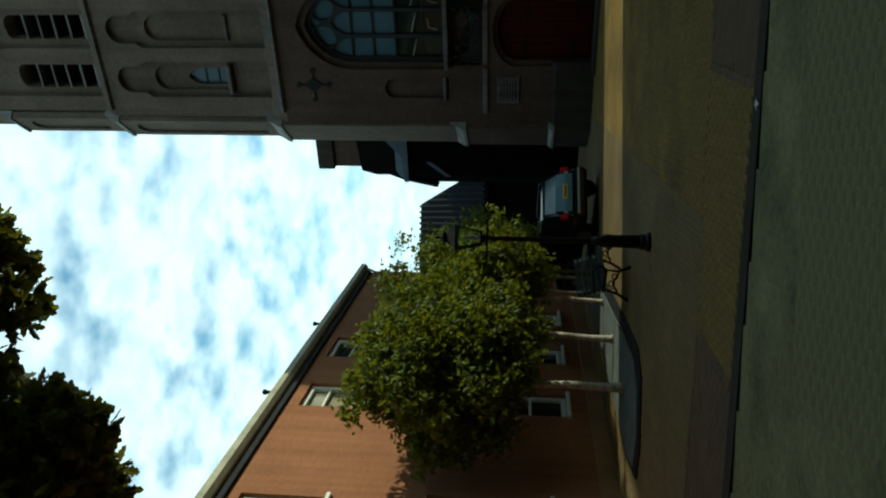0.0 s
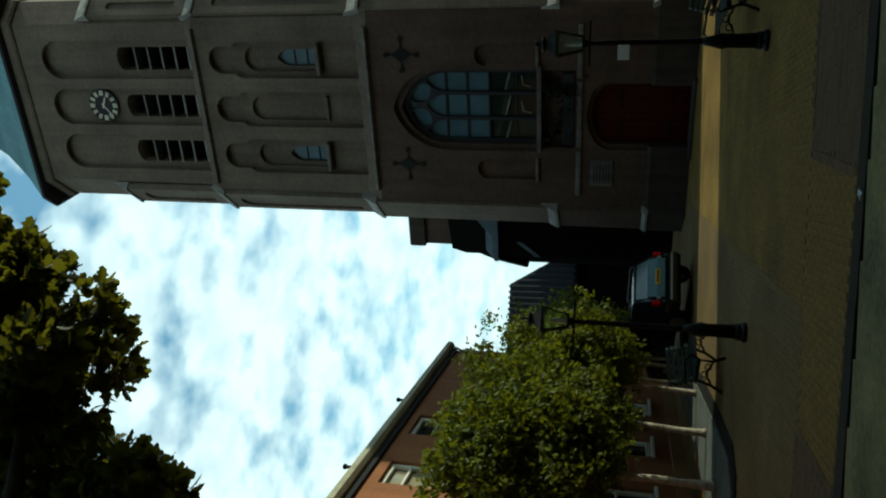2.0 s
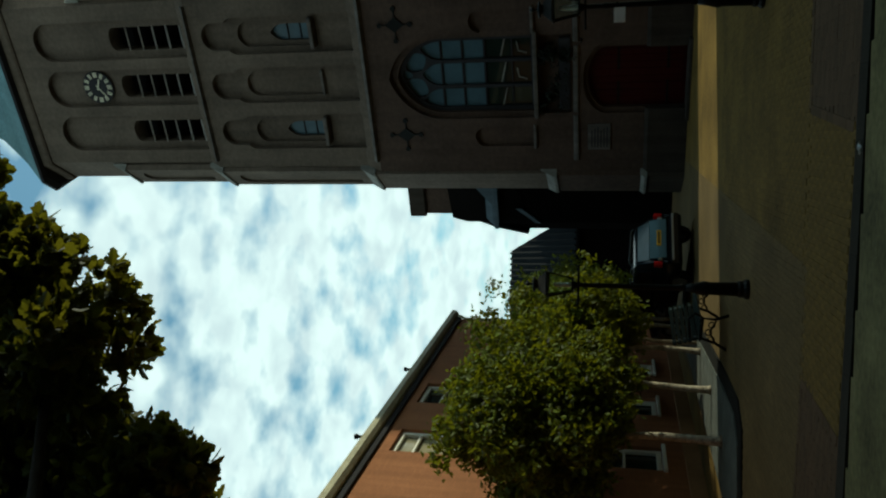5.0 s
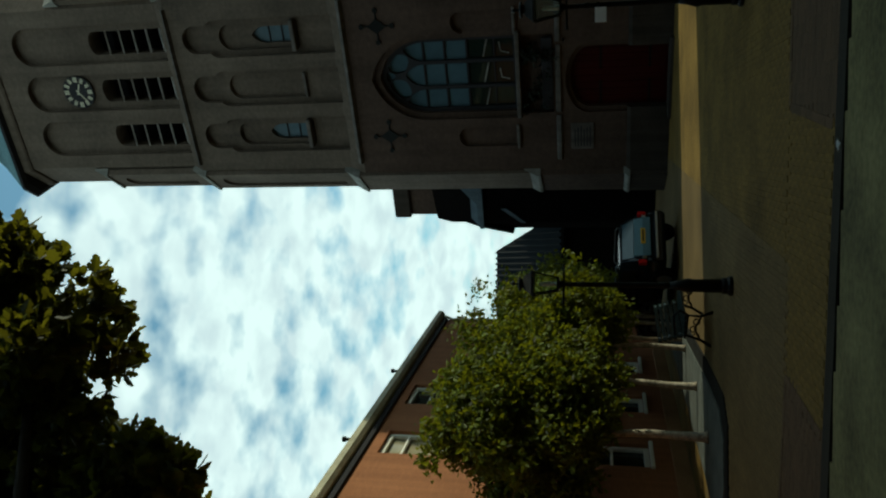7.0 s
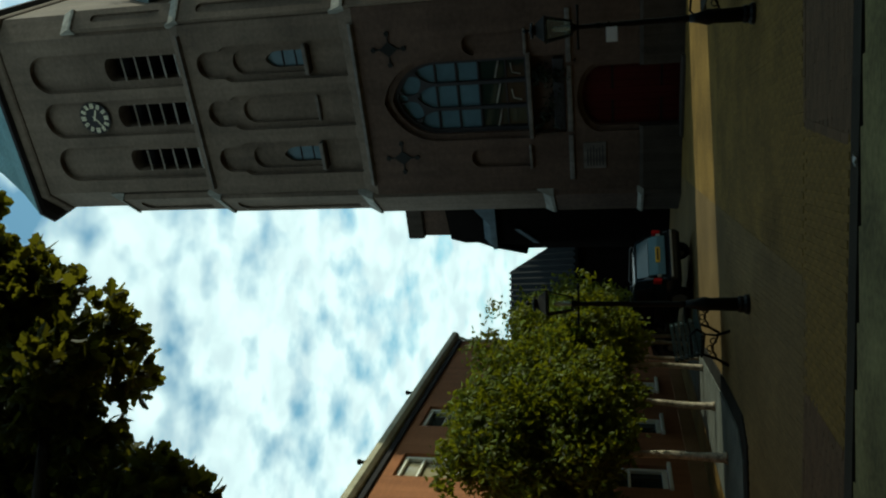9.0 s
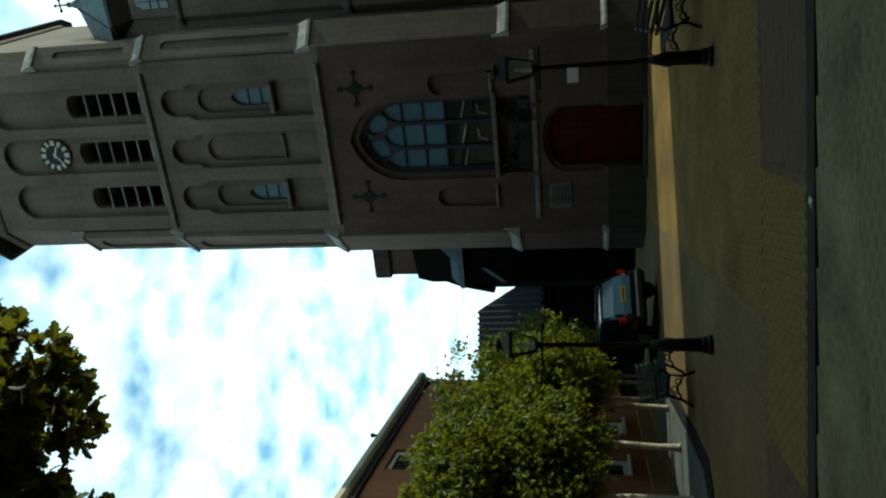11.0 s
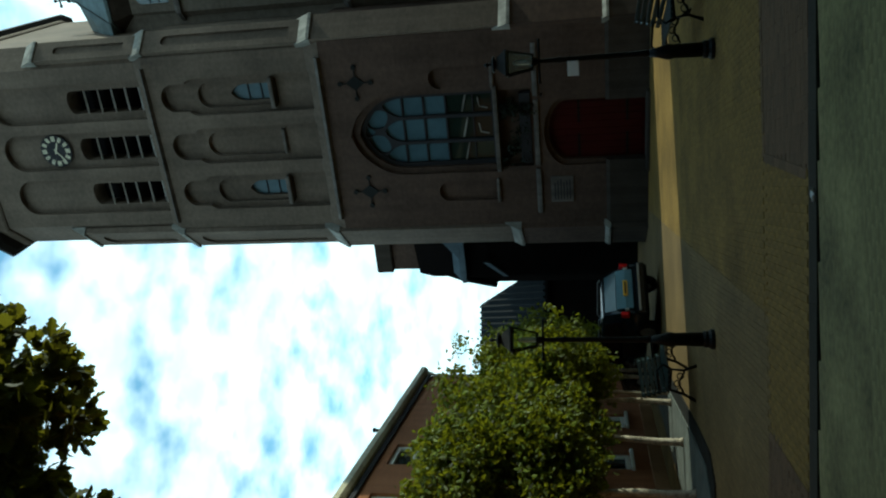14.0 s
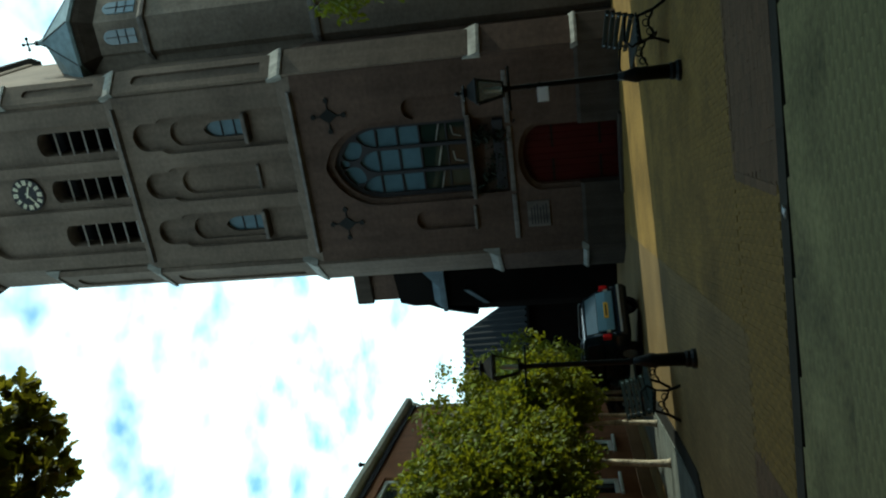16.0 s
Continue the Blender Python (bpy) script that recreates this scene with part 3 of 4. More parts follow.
# door leaves
for s in (-1, 1):
    bm = slab(bmesh.new(), arch(-0.1, 1.62, 0.08, 2.05, 0.52), 0.30, 0.36)
    leaf = part("door_leaf", bm, M_DOOR, tower, "dark red painted plank door leaf")
    carve(leaf, [boxes((-0.1 if s < 0 else -3, 3 if s < 0 else -0.1, 0, 1, -1, 4))])
    for k in range(4):
        x = -0.1 + s * (0.10 + 0.18 * k)
        h = 2.05 + 0.52 * math.sqrt(max(0, 1 - ((x + 0.1) / 0.81) ** 2)) - 0.06
        part("door_plank", boxes((x - 0.082, x + 0.082, 0.285, 0.302, 0.12, h), bevel=0.006), M_DOOR, leaf)
    for z in (0.5, 1.75):
        part("hinge_strap", boxes((-0.1 + s * 0.15, -0.1 + s * 0.78, 0.272, 0.287, z, z + 0.06)), M_IRON, leaf)
part("door_step", boxes((-1.15, 0.95, -0.42, 0.36, -0.05, 0.08), bevel=0.02), M_PLINTH, tower)
part("wall_lantern_arm", boxes((0.93, 0.97, -0.3, 0.02, 2.70, 2.74)), M_IRON, tower)


# the flower trough under the window
trough = root("flower_trough", TOWER @ pose(0.05, -0.02, 3.0), "wall trough with dark trailing plants under the church window", "planter")
part("box", boxes((-0.95, 0.95, -0.02, 0.2, 0.0, 0.30), bevel=0.02), M_TRACERY, trough)

# stair turret beside the tower
TURRET = TOWER @ pose(3.98, 3.2, -0.5)
turret = root("stair_turret", TURRET, "octagonal brick stair turret with a grey lead roof and cross", "turret")
part("shaft", lathe(bmesh.new(), [(1.42, -0.05), (1.42, 8.5), (1.36, 8.62), (1.30, 8.7), (1.30, 13.6), (1.24, 13.75), (1.20, 13.85), (1.20, 15.75)], 8, turn=math.pi / 8), M_TURRET, turret)
part("string_course", lathe(bmesh.new(), [(1.40, 13.58), (1.40, 13.68), (1.26, 13.82)], 8, turn=math.pi / 8), M_STONE, turret)
part("string_course", lathe(bmesh.new(), [(1.50, 8.45), (1.50, 8.55), (1.34, 8.72)], 8, turn=math.pi / 8), M_STONE, turret)
# the roof runs on to the tower over a short wall
part("link_wall", boxes((-1.3, -0.3, -1.05, 1.05, -0.05, 15.7)), M_TURRET, turret)
part("link_roof", loft(bmesh.new(), [[(x, -1.50, 15.76), (x, -1.46, 15.84), (x, 0.0, z), (x, 1.46, 15.84), (x, 1.50, 15.76)] for x, z in ((-1.3, 17.25), (-0.02, 17.62))]), M_LEAD, turret, "grey lead roof running on to the tower")
# cove in dark stone colour, so the eave's shadow is painted in
part("eave_cove", lathe(bmesh.new(), [(1.21, 15.22), (1.30, 15.34), (1.48, 15.56), (1.56, 15.69)], 8, turn=math.pi / 8), M_PLINTH, turret, "coved eave coloured dark for the shadow under the roof")
part("roof", lathe(bmesh.new(), [(1.60, 15.7), (1.64, 15.78), (0.16, 17.55), (0.05, 17.85)], 8, turn=math.pi / 8), M_LEAD, turret, "grey lead pyramid roof with raised seams")
for k in range(8):
    a = math.pi / 8 + math.tau * k / 8
    part("roof_seam", tube(bmesh.new(), [(1.62 * math.cos(a), 1.62 * math.sin(a), 15.8), (0.16 * math.cos(a), 0.16 * math.sin(a), 17.56)], [0.022, 0.022], 6), M_HOOD, turret)
bm = tube(bmesh.new(), [(0, 0, 17.6), (0, 0, 18.3)], [0.04, 0.025], 6)
tube(bm, [(-0.17, 0, 18.18), (0.17, 0, 18.18)], [0.03, 0.03], 6)
for p, r in (((-0.17, 0, 18.18), 0.06), ((0.17, 0, 18.18), 0.06), ((0, 0, 18.34), 0.06), ((0, 0, 17.86), 0.10)):
    bmesh.ops.create_icosphere(bm, subdivisions=1, radius=r, matrix=Matrix.Translation(p))
part("cross", bm, M_IRON, turret)
for k in (6, 7):
    a = math.tau * k / 8
    m = pose(1.10 * math.cos(a), 1.10 * math.sin(a), 0, 0, 0, math.degrees(a) + 90)
    win = part("window", slab(bmesh.new(), arch(0, 0.42, 13.98, 14.75, 0.25, True, 5), -0.035, 0.0), M_GLASS, turret, "narrow leaded window")
    win.matrix_basis = m
    fr = part("window_bar", boxes((-0.012, 0.012, -0.05, -0.036, 13.98, 14.9), (-0.2, 0.2, -0.05, -0.036, 14.25, 14.28), (-0.2, 0.2, -0.05, -0.036, 14.52, 14.55)), M_TRACERY, win)
for k in (5, 6):
    a = math.tau * k / 8
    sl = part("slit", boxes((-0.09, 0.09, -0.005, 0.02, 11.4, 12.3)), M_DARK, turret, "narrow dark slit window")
    sl.matrix_basis = pose(1.195 * math.cos(a), 1.195 * math.sin(a), 0, 0, 0, math.degrees(a) + 90)

# church body behind the tower
nave = root("church_nave", TOWER @ pose(0, 0, 0), "church body with shade-darkened brick and slate roofs behind the tower", "church")
# one wall in two colours, the lower part near black for the shade
part("wall", boxes((-6.28, 6.6, 4.6, 7.2, -0.05, 5.6)), M_SHADE_BRICK, nave)
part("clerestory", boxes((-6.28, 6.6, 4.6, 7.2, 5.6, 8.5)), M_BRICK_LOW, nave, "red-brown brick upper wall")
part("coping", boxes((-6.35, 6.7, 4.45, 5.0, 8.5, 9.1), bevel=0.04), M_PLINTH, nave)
part("buttress", loft(bmesh.new(), [[(-4.2, y, -0.05), (-6.25, y, -0.05), (-6.25, y, 6.9), (-6.1, y, 7.4), (-4.2, y, 7.6)] for y in (3.9, 4.6)]), M_SHADE_BRICK, nave)
part("wall", boxes((-6.6, 9.0, 7.2, 24.0, -0.05, 5.6)), M_SHADE_BRICK, nave)
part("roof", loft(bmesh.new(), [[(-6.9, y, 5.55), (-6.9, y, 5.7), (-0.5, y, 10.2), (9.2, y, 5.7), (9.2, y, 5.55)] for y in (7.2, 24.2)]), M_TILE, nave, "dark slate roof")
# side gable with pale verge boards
part("side_gable", loft(bmesh.new(), [[(-5.9, y, -0.05), (-7.15, y, -0.05), (-7.15, y, 4.9), (-6.88, y, 6.0), (-6.5, y, 6.9), (-6.3, y, 7.5), (-6.3, y, 8.0), (-5.9, y, 8.3)] for y in (5.2, 13.0)]), M_SHADE_BRICK, nave)
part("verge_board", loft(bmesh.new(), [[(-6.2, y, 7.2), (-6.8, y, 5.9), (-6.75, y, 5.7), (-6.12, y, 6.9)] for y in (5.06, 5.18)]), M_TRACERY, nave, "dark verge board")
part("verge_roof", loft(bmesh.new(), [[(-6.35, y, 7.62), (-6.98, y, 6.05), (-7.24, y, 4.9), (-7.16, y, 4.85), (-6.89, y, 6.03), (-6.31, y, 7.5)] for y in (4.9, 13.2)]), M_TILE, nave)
part("lean_to_wall", boxes((-6.3, -3.4, 3.9, 4.59, -0.05, 5.8)), M_SHADE_BRICK, nave)
part("lean_to_roof", loft(bmesh.new(), [[(-3.4, 3.75, 5.9), (-6.3, 3.75, 5.9), (-6.3, 3.75, 5.96), (-3.4, 3.75, 5.96)], [(-3.4, 4.55, 7.2), (-5.2, 4.55, 7.2), (-5.2, 4.55, 7.26), (-3.4, 4.55, 7.26)]]), M_BOARD, nave, "pale blue-grey lead roof")
part("fascia", boxes((-6.42, -3.4, 3.68, 3.76, 5.74, 5.90), bevel=0.01), M_BOARD, nave, "pale blue-grey fascia board")
part("fascia", loft(bmesh.new(), [[(-5.72, y, 5.15), (-6.25, y, 4.48), (-6.25, y, 4.3), (-5.72, y, 4.95)] for y in (3.82, 3.9)]), M_BOARD, nave, "pale blue-grey sloped board")
part("roof_cheek", loft(bmesh.new(), [[(-4.1, y, 5.91), (-5.55, y, 5.91), (-4.55, y, 6.75), (-4.1, y, 6.85)] for y in (3.69, 3.74)]), M_BOARD, nave, "pale blue-grey lead cheek")
part("dormer", loft(bmesh.new(), [[(-6.6, y, 5.6), (-7.7, y, 5.3), (-7.7, y, 5.9), (-7.2, y, 6.5), (-6.6, y, 6.7)] for y in (7.6, 9.0)]), M_TRACERY, nave)

# ---- house ----
HOUSE = Matrix.Translation((-5.38, 16.8, 0)) @ pose(0, 0, 0, 0, 0, -8.0)
house = root("brick_house", HOUSE, "two-storey orange brick house with a long cream gutter", "house")
# local: y along the street wall (away from the road), x to the right out of the wall
WINDOWS = [(-0.9, 0.2, 5.1, 6.45), (1.75, 3.0, 5.0, 6.5), (-5.6, -4.25, 5.0, 6.5),
           (-0.9, 0.12, 0.76, 1.95), (1.8, 2.8, 0.76, 1.95), (4.4, 5.4, 0.76, 1.95), (-5.25, -4.0, 1.2, 3.3)]
wall = part("wall", boxes((-0.32, 0.0, -14.0, 8.75, -0.05, 6.95)), M_HOUSE, house)
carve(wall, [boxes((-0.6, 0.3, a, b, c, d)) for a, b, c, d in WINDOWS])
part("end_wall", boxes((-7.0, -0.33, 8.45, 8.75, -0.05, 6.9)), M_HOUSE, house)
part("end_wall", boxes((-7.0, -0.33, -14.0, -13.7, -0.05, 6.9)), M_HOUSE, house)
part("back_wall", boxes((-7.3, -7.01, -14.0, 8.75, -0.05, 6.9)), M_HOUSE, house)
part("plinth", boxes((0.002, 0.05, -14.0, 8.78, -0.05, 0.32), bevel=0.01), M_HOUSE_BASE, house, "rendered plinth")
part("gutter", loft(bmesh.new(), [[(x, y, z) for x, z in ((0.0, 6.86), (0.14, 6.88), (0.22, 6.95), (0.23, 7.08), (0.19, 7.08), (0.18, 7.0), (0.0, 6.98))] for y in (-14.1, 9.0)]), M_GUTTER, house, "cream painted gutter")
# the board's dark colour takes the place of the gutter's shadow
part("soffit_board", boxes((0.002, 0.07, -14.05, 8.95, 6.72, 6.855), bevel=0.01), M_TRACERY, house, "cornice board darkened for the shadow under the gutter")
part("roof", loft(bmesh.new(), [[(0.16, y, 7.02), (0.16, y, 7.09), (-3.6, y, 9.0), (-7.5, y, 7.10), (-7.5, y, 7.0)] for y in (-14.2, 9.0)]), M_TILE, house, "low dark tiled roof")
part("verge", boxes((-0.33, 0.0, 8.76, 8.95, -0.03, 6.6)), M_HOUSE, house)
for y, z in ((-0.6, 7.12), (3.6, 7.12)):
    bm = lathe(bmesh.new(), [(0.04, z - 0.1), (0.04, z + 0.1), (0.065, z + 0.12), (0.065, z + 0.18), (0.03, z + 0.2)], 8, at=(0.12, y))
    part("vent_pipe", bm, M_IRON, house, "small black vent pipe")
for a, b, c, d in WINDOWS:
    window = part("window", boxes((-0.20, -0.17, a + 0.05, b - 0.05, c + 0.05, d - 0.05)), M_CURTAIN if c > 4 and a < 1 else M_ROOMGLASS, house, "white-framed window")
    t = 0.11
    for y0, y1, z0, z1 in ((a, a + t, c, d), (b - t, b, c, d), (a + t, b - t, c, c + t), (a + t, b - t, d - t, d), (a + t, b - t, c + (d - c) * 0.62, c + (d - c) * 0.62 + 0.06)):
        part("window_frame", boxes((-0.16, -0.08, y0 + 0.002, y1 - 0.002, z0 + 0.002, z1 - 0.002), bevel=0.008), M_WHITE, window)
    part("window_sill", boxes((-0.2, 0.07, a - 0.06, b + 0.06, c - 0.08, c - 0.002), bevel=0.01), M_WHITE, window)
    # black sheet in place of the unlit room
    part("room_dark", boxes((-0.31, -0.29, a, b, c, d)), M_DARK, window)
pipe = tube(bmesh.new(), [(0.08, 8.5, 0.0), (0.08, 8.5, 6.5), (0.2, 8.5, 6.8)], [0.045, 0.045, 0.045], 8)
part("downpipe", pipe, M_GUTTER, house, smooth=True)

# the barn behind the square
barn = root("barn", pose(-1.2, 31.5, 0, 0, 0, 6), "low barn with shade-darkened brick walls and a ribbed tile roof", "barn")
# barn walls carry their shade in the brick colour
part("wall", boxes((-9.0, 0.2, 0.0, 6.0, -0.05, 3.4)), M_SHADE_BRICK, barn)
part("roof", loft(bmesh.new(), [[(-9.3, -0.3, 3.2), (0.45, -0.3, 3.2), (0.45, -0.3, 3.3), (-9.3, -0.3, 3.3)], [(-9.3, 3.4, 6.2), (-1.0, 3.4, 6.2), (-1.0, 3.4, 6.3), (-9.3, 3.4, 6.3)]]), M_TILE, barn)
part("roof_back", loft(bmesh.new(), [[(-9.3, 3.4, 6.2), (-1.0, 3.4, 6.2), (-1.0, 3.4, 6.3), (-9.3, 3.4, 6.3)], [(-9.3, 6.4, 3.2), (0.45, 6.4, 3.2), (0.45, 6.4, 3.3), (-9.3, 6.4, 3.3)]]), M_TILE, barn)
part("side_wing", boxes((0.25, 7.0, 1.5, 6.0, -0.05, 5.6)), M_SHADE_BRICK, barn)
for k in range(38):
    x0 = -9.1 + k * 0.25
    top = 1.0 if x0 < -1.05 else max(0.05, (0.4 - x0) / 1.45)
    y1, z1 = -0.3 + 3.7 * top, 3.3 + 3.0 * top
    part("tile_rib", tube(bmesh.new(), [(x0, -0.3, 3.33), (x0, y1, z1 + 0.03)], [0.055, 0.055], 6), M_TILE, barn)

# plain unseen walls behind and beside, added to block sky light and cast shade
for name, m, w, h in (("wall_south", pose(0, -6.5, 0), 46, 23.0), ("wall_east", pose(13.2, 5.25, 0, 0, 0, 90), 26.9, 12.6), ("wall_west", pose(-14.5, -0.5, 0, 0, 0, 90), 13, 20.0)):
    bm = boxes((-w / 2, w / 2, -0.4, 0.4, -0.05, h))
    ob = tagged(part(name, bm, M_SHADE_BRICK), "unseen plain wall added to block sun and sky light", "wall", kind="structure")
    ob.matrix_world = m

# ---- things ----
def street_lamp(m, label, sign=False):
    lamp = root("street_lamp", m, label, "street lamp", "lamps on the square")
    part("foot", lathe(bmesh.new(), [(0.135, -0.02), (0.135, 0.05), (0.11, 0.08), (0.115, 0.12), (0.10, 0.15)], 12), M_IRON, lamp)
    part("base_column", lathe(bmesh.new(), [(0.095, 0.15), (0.088, 0.5), (0.10, 0.54), (0.10, 0.58), (0.07, 0.68), (0.048, 0.80)], 12), M_IRON, lamp, smooth=True)
    part("pole", lathe(bmesh.new(), [(0.042, 0.80), (0.05, 0.84), (0.04, 0.88), (0.034, 1.9), (0.045, 1.93), (0.034, 1.97), (0.03, 2.20), (0.05, 2.24), (0.06, 2.27)], 10), M_IRON, lamp, smooth=True)
    bar = tube(bmesh.new(), [(-0.27, 0, 2.20), (0.27, 0, 2.20)], [0.016, 0.016], 8)
    for x in (-0.27, 0.27):
        bmesh.ops.create_icosphere(bar, subdivisions=1, radius=0.025, matrix=Matrix.Translation((x, 0, 2.20)))
    part("ladder_bar", bar, M_IRON, lamp)
    lantern = part("lantern", boxes((-0.10, 0.10, -0.10, 0.10, 2.265, 2.29), bevel=0.004), M_IRON, lamp)
    low, high, z0, z1 = 0.09, 0.155, 2.29, 2.62
    for k in range(4):
        turn = pose(0, 0, 0, 0, 0, 90 * k)
        bm = loft(bmesh.new(), [[(-low + 0.01, -low + 0.004, z0), (low - 0.01, -low + 0.004, z0), (low - 0.01, -low + 0.008, z0), (-low + 0.01, -low + 0.008, z0)],
                                [(-high + 0.01, -high + 0.004, z1), (high - 0.01, -high + 0.004, z1), (high - 0.01, -high + 0.008, z1), (-high + 0.01, -high + 0.008, z1)]])
        part("pane", bm, M_LAMPGLASS, lantern, "dusty lamp glass").matrix_basis = turn
        part("corner_bar", tube(bmesh.new(), [(-low, -low, z0), (-high, -high, z1)], [0.012, 0.012], 6), M_IRON, lantern).matrix_basis = turn
    part("bulb", lathe(bmesh.new(), [(0.03, 2.29), (0.035, 2.35), (0.03, 2.5), (0.012, 2.54)], 8), M_SIGN, lantern, "white lamp tube")
    part("hood", loft(bmesh.new(), [[(x * s, y * s, z) for x, y in ((-1, -1), (1, -1), (1, 1), (-1, 1))] for s, z in ((0.172, 2.61), (0.172, 2.635), (0.15, 2.65), (0.085, 2.74), (0.06, 2.75), (0.055, 2.78), (0.02, 2.79))]), M_HOOD, lantern, "dull grey pyramid hood")
    part("finial", lathe(bmesh.new(), [(0.03, 2.775), (0.105, 2.785), (0.11, 2.80), (0.095, 2.815), (0.02, 2.825), (0.016, 2.86), (0.032, 2.88), (0.03, 2.90), (0.008, 2.93)], 12), M_IRON, lantern, "black iron cap with a knob")
    if sign:
        plate = part("sign_plate", boxes((-0.22, -0.03, -0.055, -0.045, 1.69, 1.835), bevel=0.003), M_SIGN, lamp, "small white sign plate")
        part("clamp", boxes((-0.06, 0.04, -0.046, 0.04, 1.78, 1.81)), M_IRON, plate)
    return lamp


street_lamp(pose(-1.29, 11.12, 0, 0, 0, 12), "old-fashioned black iron street lamp before the trees").scale = (1, 1, 1.03)
street_lamp(pose(2.44, 10.58, 0, 0.0, -0.5, -8), "old-fashioned black iron street lamp with a white sign plate", sign=True)


def bench(m, label):
    """Local x along the seat, the sitter looks to -y."""
    b = root("bench", m, label, "bench", "benches on the square")
    b.scale = (0.8, 1, 0.92)
    for x in (-0.72, 0.72):
        bm = tube(bmesh.new(), [(x, -0.30, 0.0), (x, -0.22, 0.22), (x, -0.24, 0.42), (x, 0.12, 0.44), (x, 0.22, 0.88)], [0.028, 0.024, 0.026, 0.026, 0.018], 6)
        tube(bm, [(x, 0.32, 0.0), (x, 0.2, 0.2), (x, 0.12, 0.44)], [0.028, 0.024, 0.024], 6)
        tube(bm, [(x, -0.24, 0.42), (x, -0.32, 0.55), (x, -0.22, 0.66), (x, 0.16, 0.62)], [0.022, 0.02, 0.02, 0.02], 6)
        tube(bm, [(x, -0.2, 0.2), (x, 0.0, 0.30), (x, 0.2, 0.2)], [0.018, 0.018, 0.018], 6)
        for k in range(3):
            c = (x, -0.12 + 0.13 * k, 0.27 + 0.05 * (k % 2))
            tube(bm, [(c[0], c[1] + 0.055 * math.cos(j * math.tau / 8), c[2] + 0.055 * math.sin(j * math.tau / 8)) for j in range(9)], [0.012] * 9, 5)
        part("iron_end", bm, M_IRON, b, "black cast-iron bench end", smooth=True)
    for k in range(5):
        y = -0.24 + k * 0.085
        slat = part("seat_slat", boxes((-0.85, 0.85, y - 0.033, y + 0.033, 0.455, 0.485), bevel=0.006), M_BENCH, b)
    for k in range(5):
        z = 0.54 + k * 0.085
        y = 0.10 + (z - 0.5) * 0.27
        slat = part("back_slat", boxes((-0.85, 0.85, y - 0.014, y + 0.014, z - 0.034, z + 0.034), bevel=0.006), M_BENCH, b)
        for x in (-0.72, 0.72):
            bm = bmesh.new()
            bmesh.ops.create_icosphere(bm, subdivisions=1, radius=0.02, matrix=Matrix.Translation((x, y - 0.018, z)))
            bmesh.ops.create_icosphere(bm, subdivisions=1, radius=0.02, matrix=Matrix.Translation((x, y + 0.018, z)))
            part("bolt", bm, M_CHROME, slat)
    return b


bench(pose(-2.03, 13.6, 0, 0, 0, 72), "dark green slatted bench with iron ends beside the bed")
bench(pose(3.27, 12.0, 0, 0, 0, -84), "dark green slatted bench with iron ends before the church")


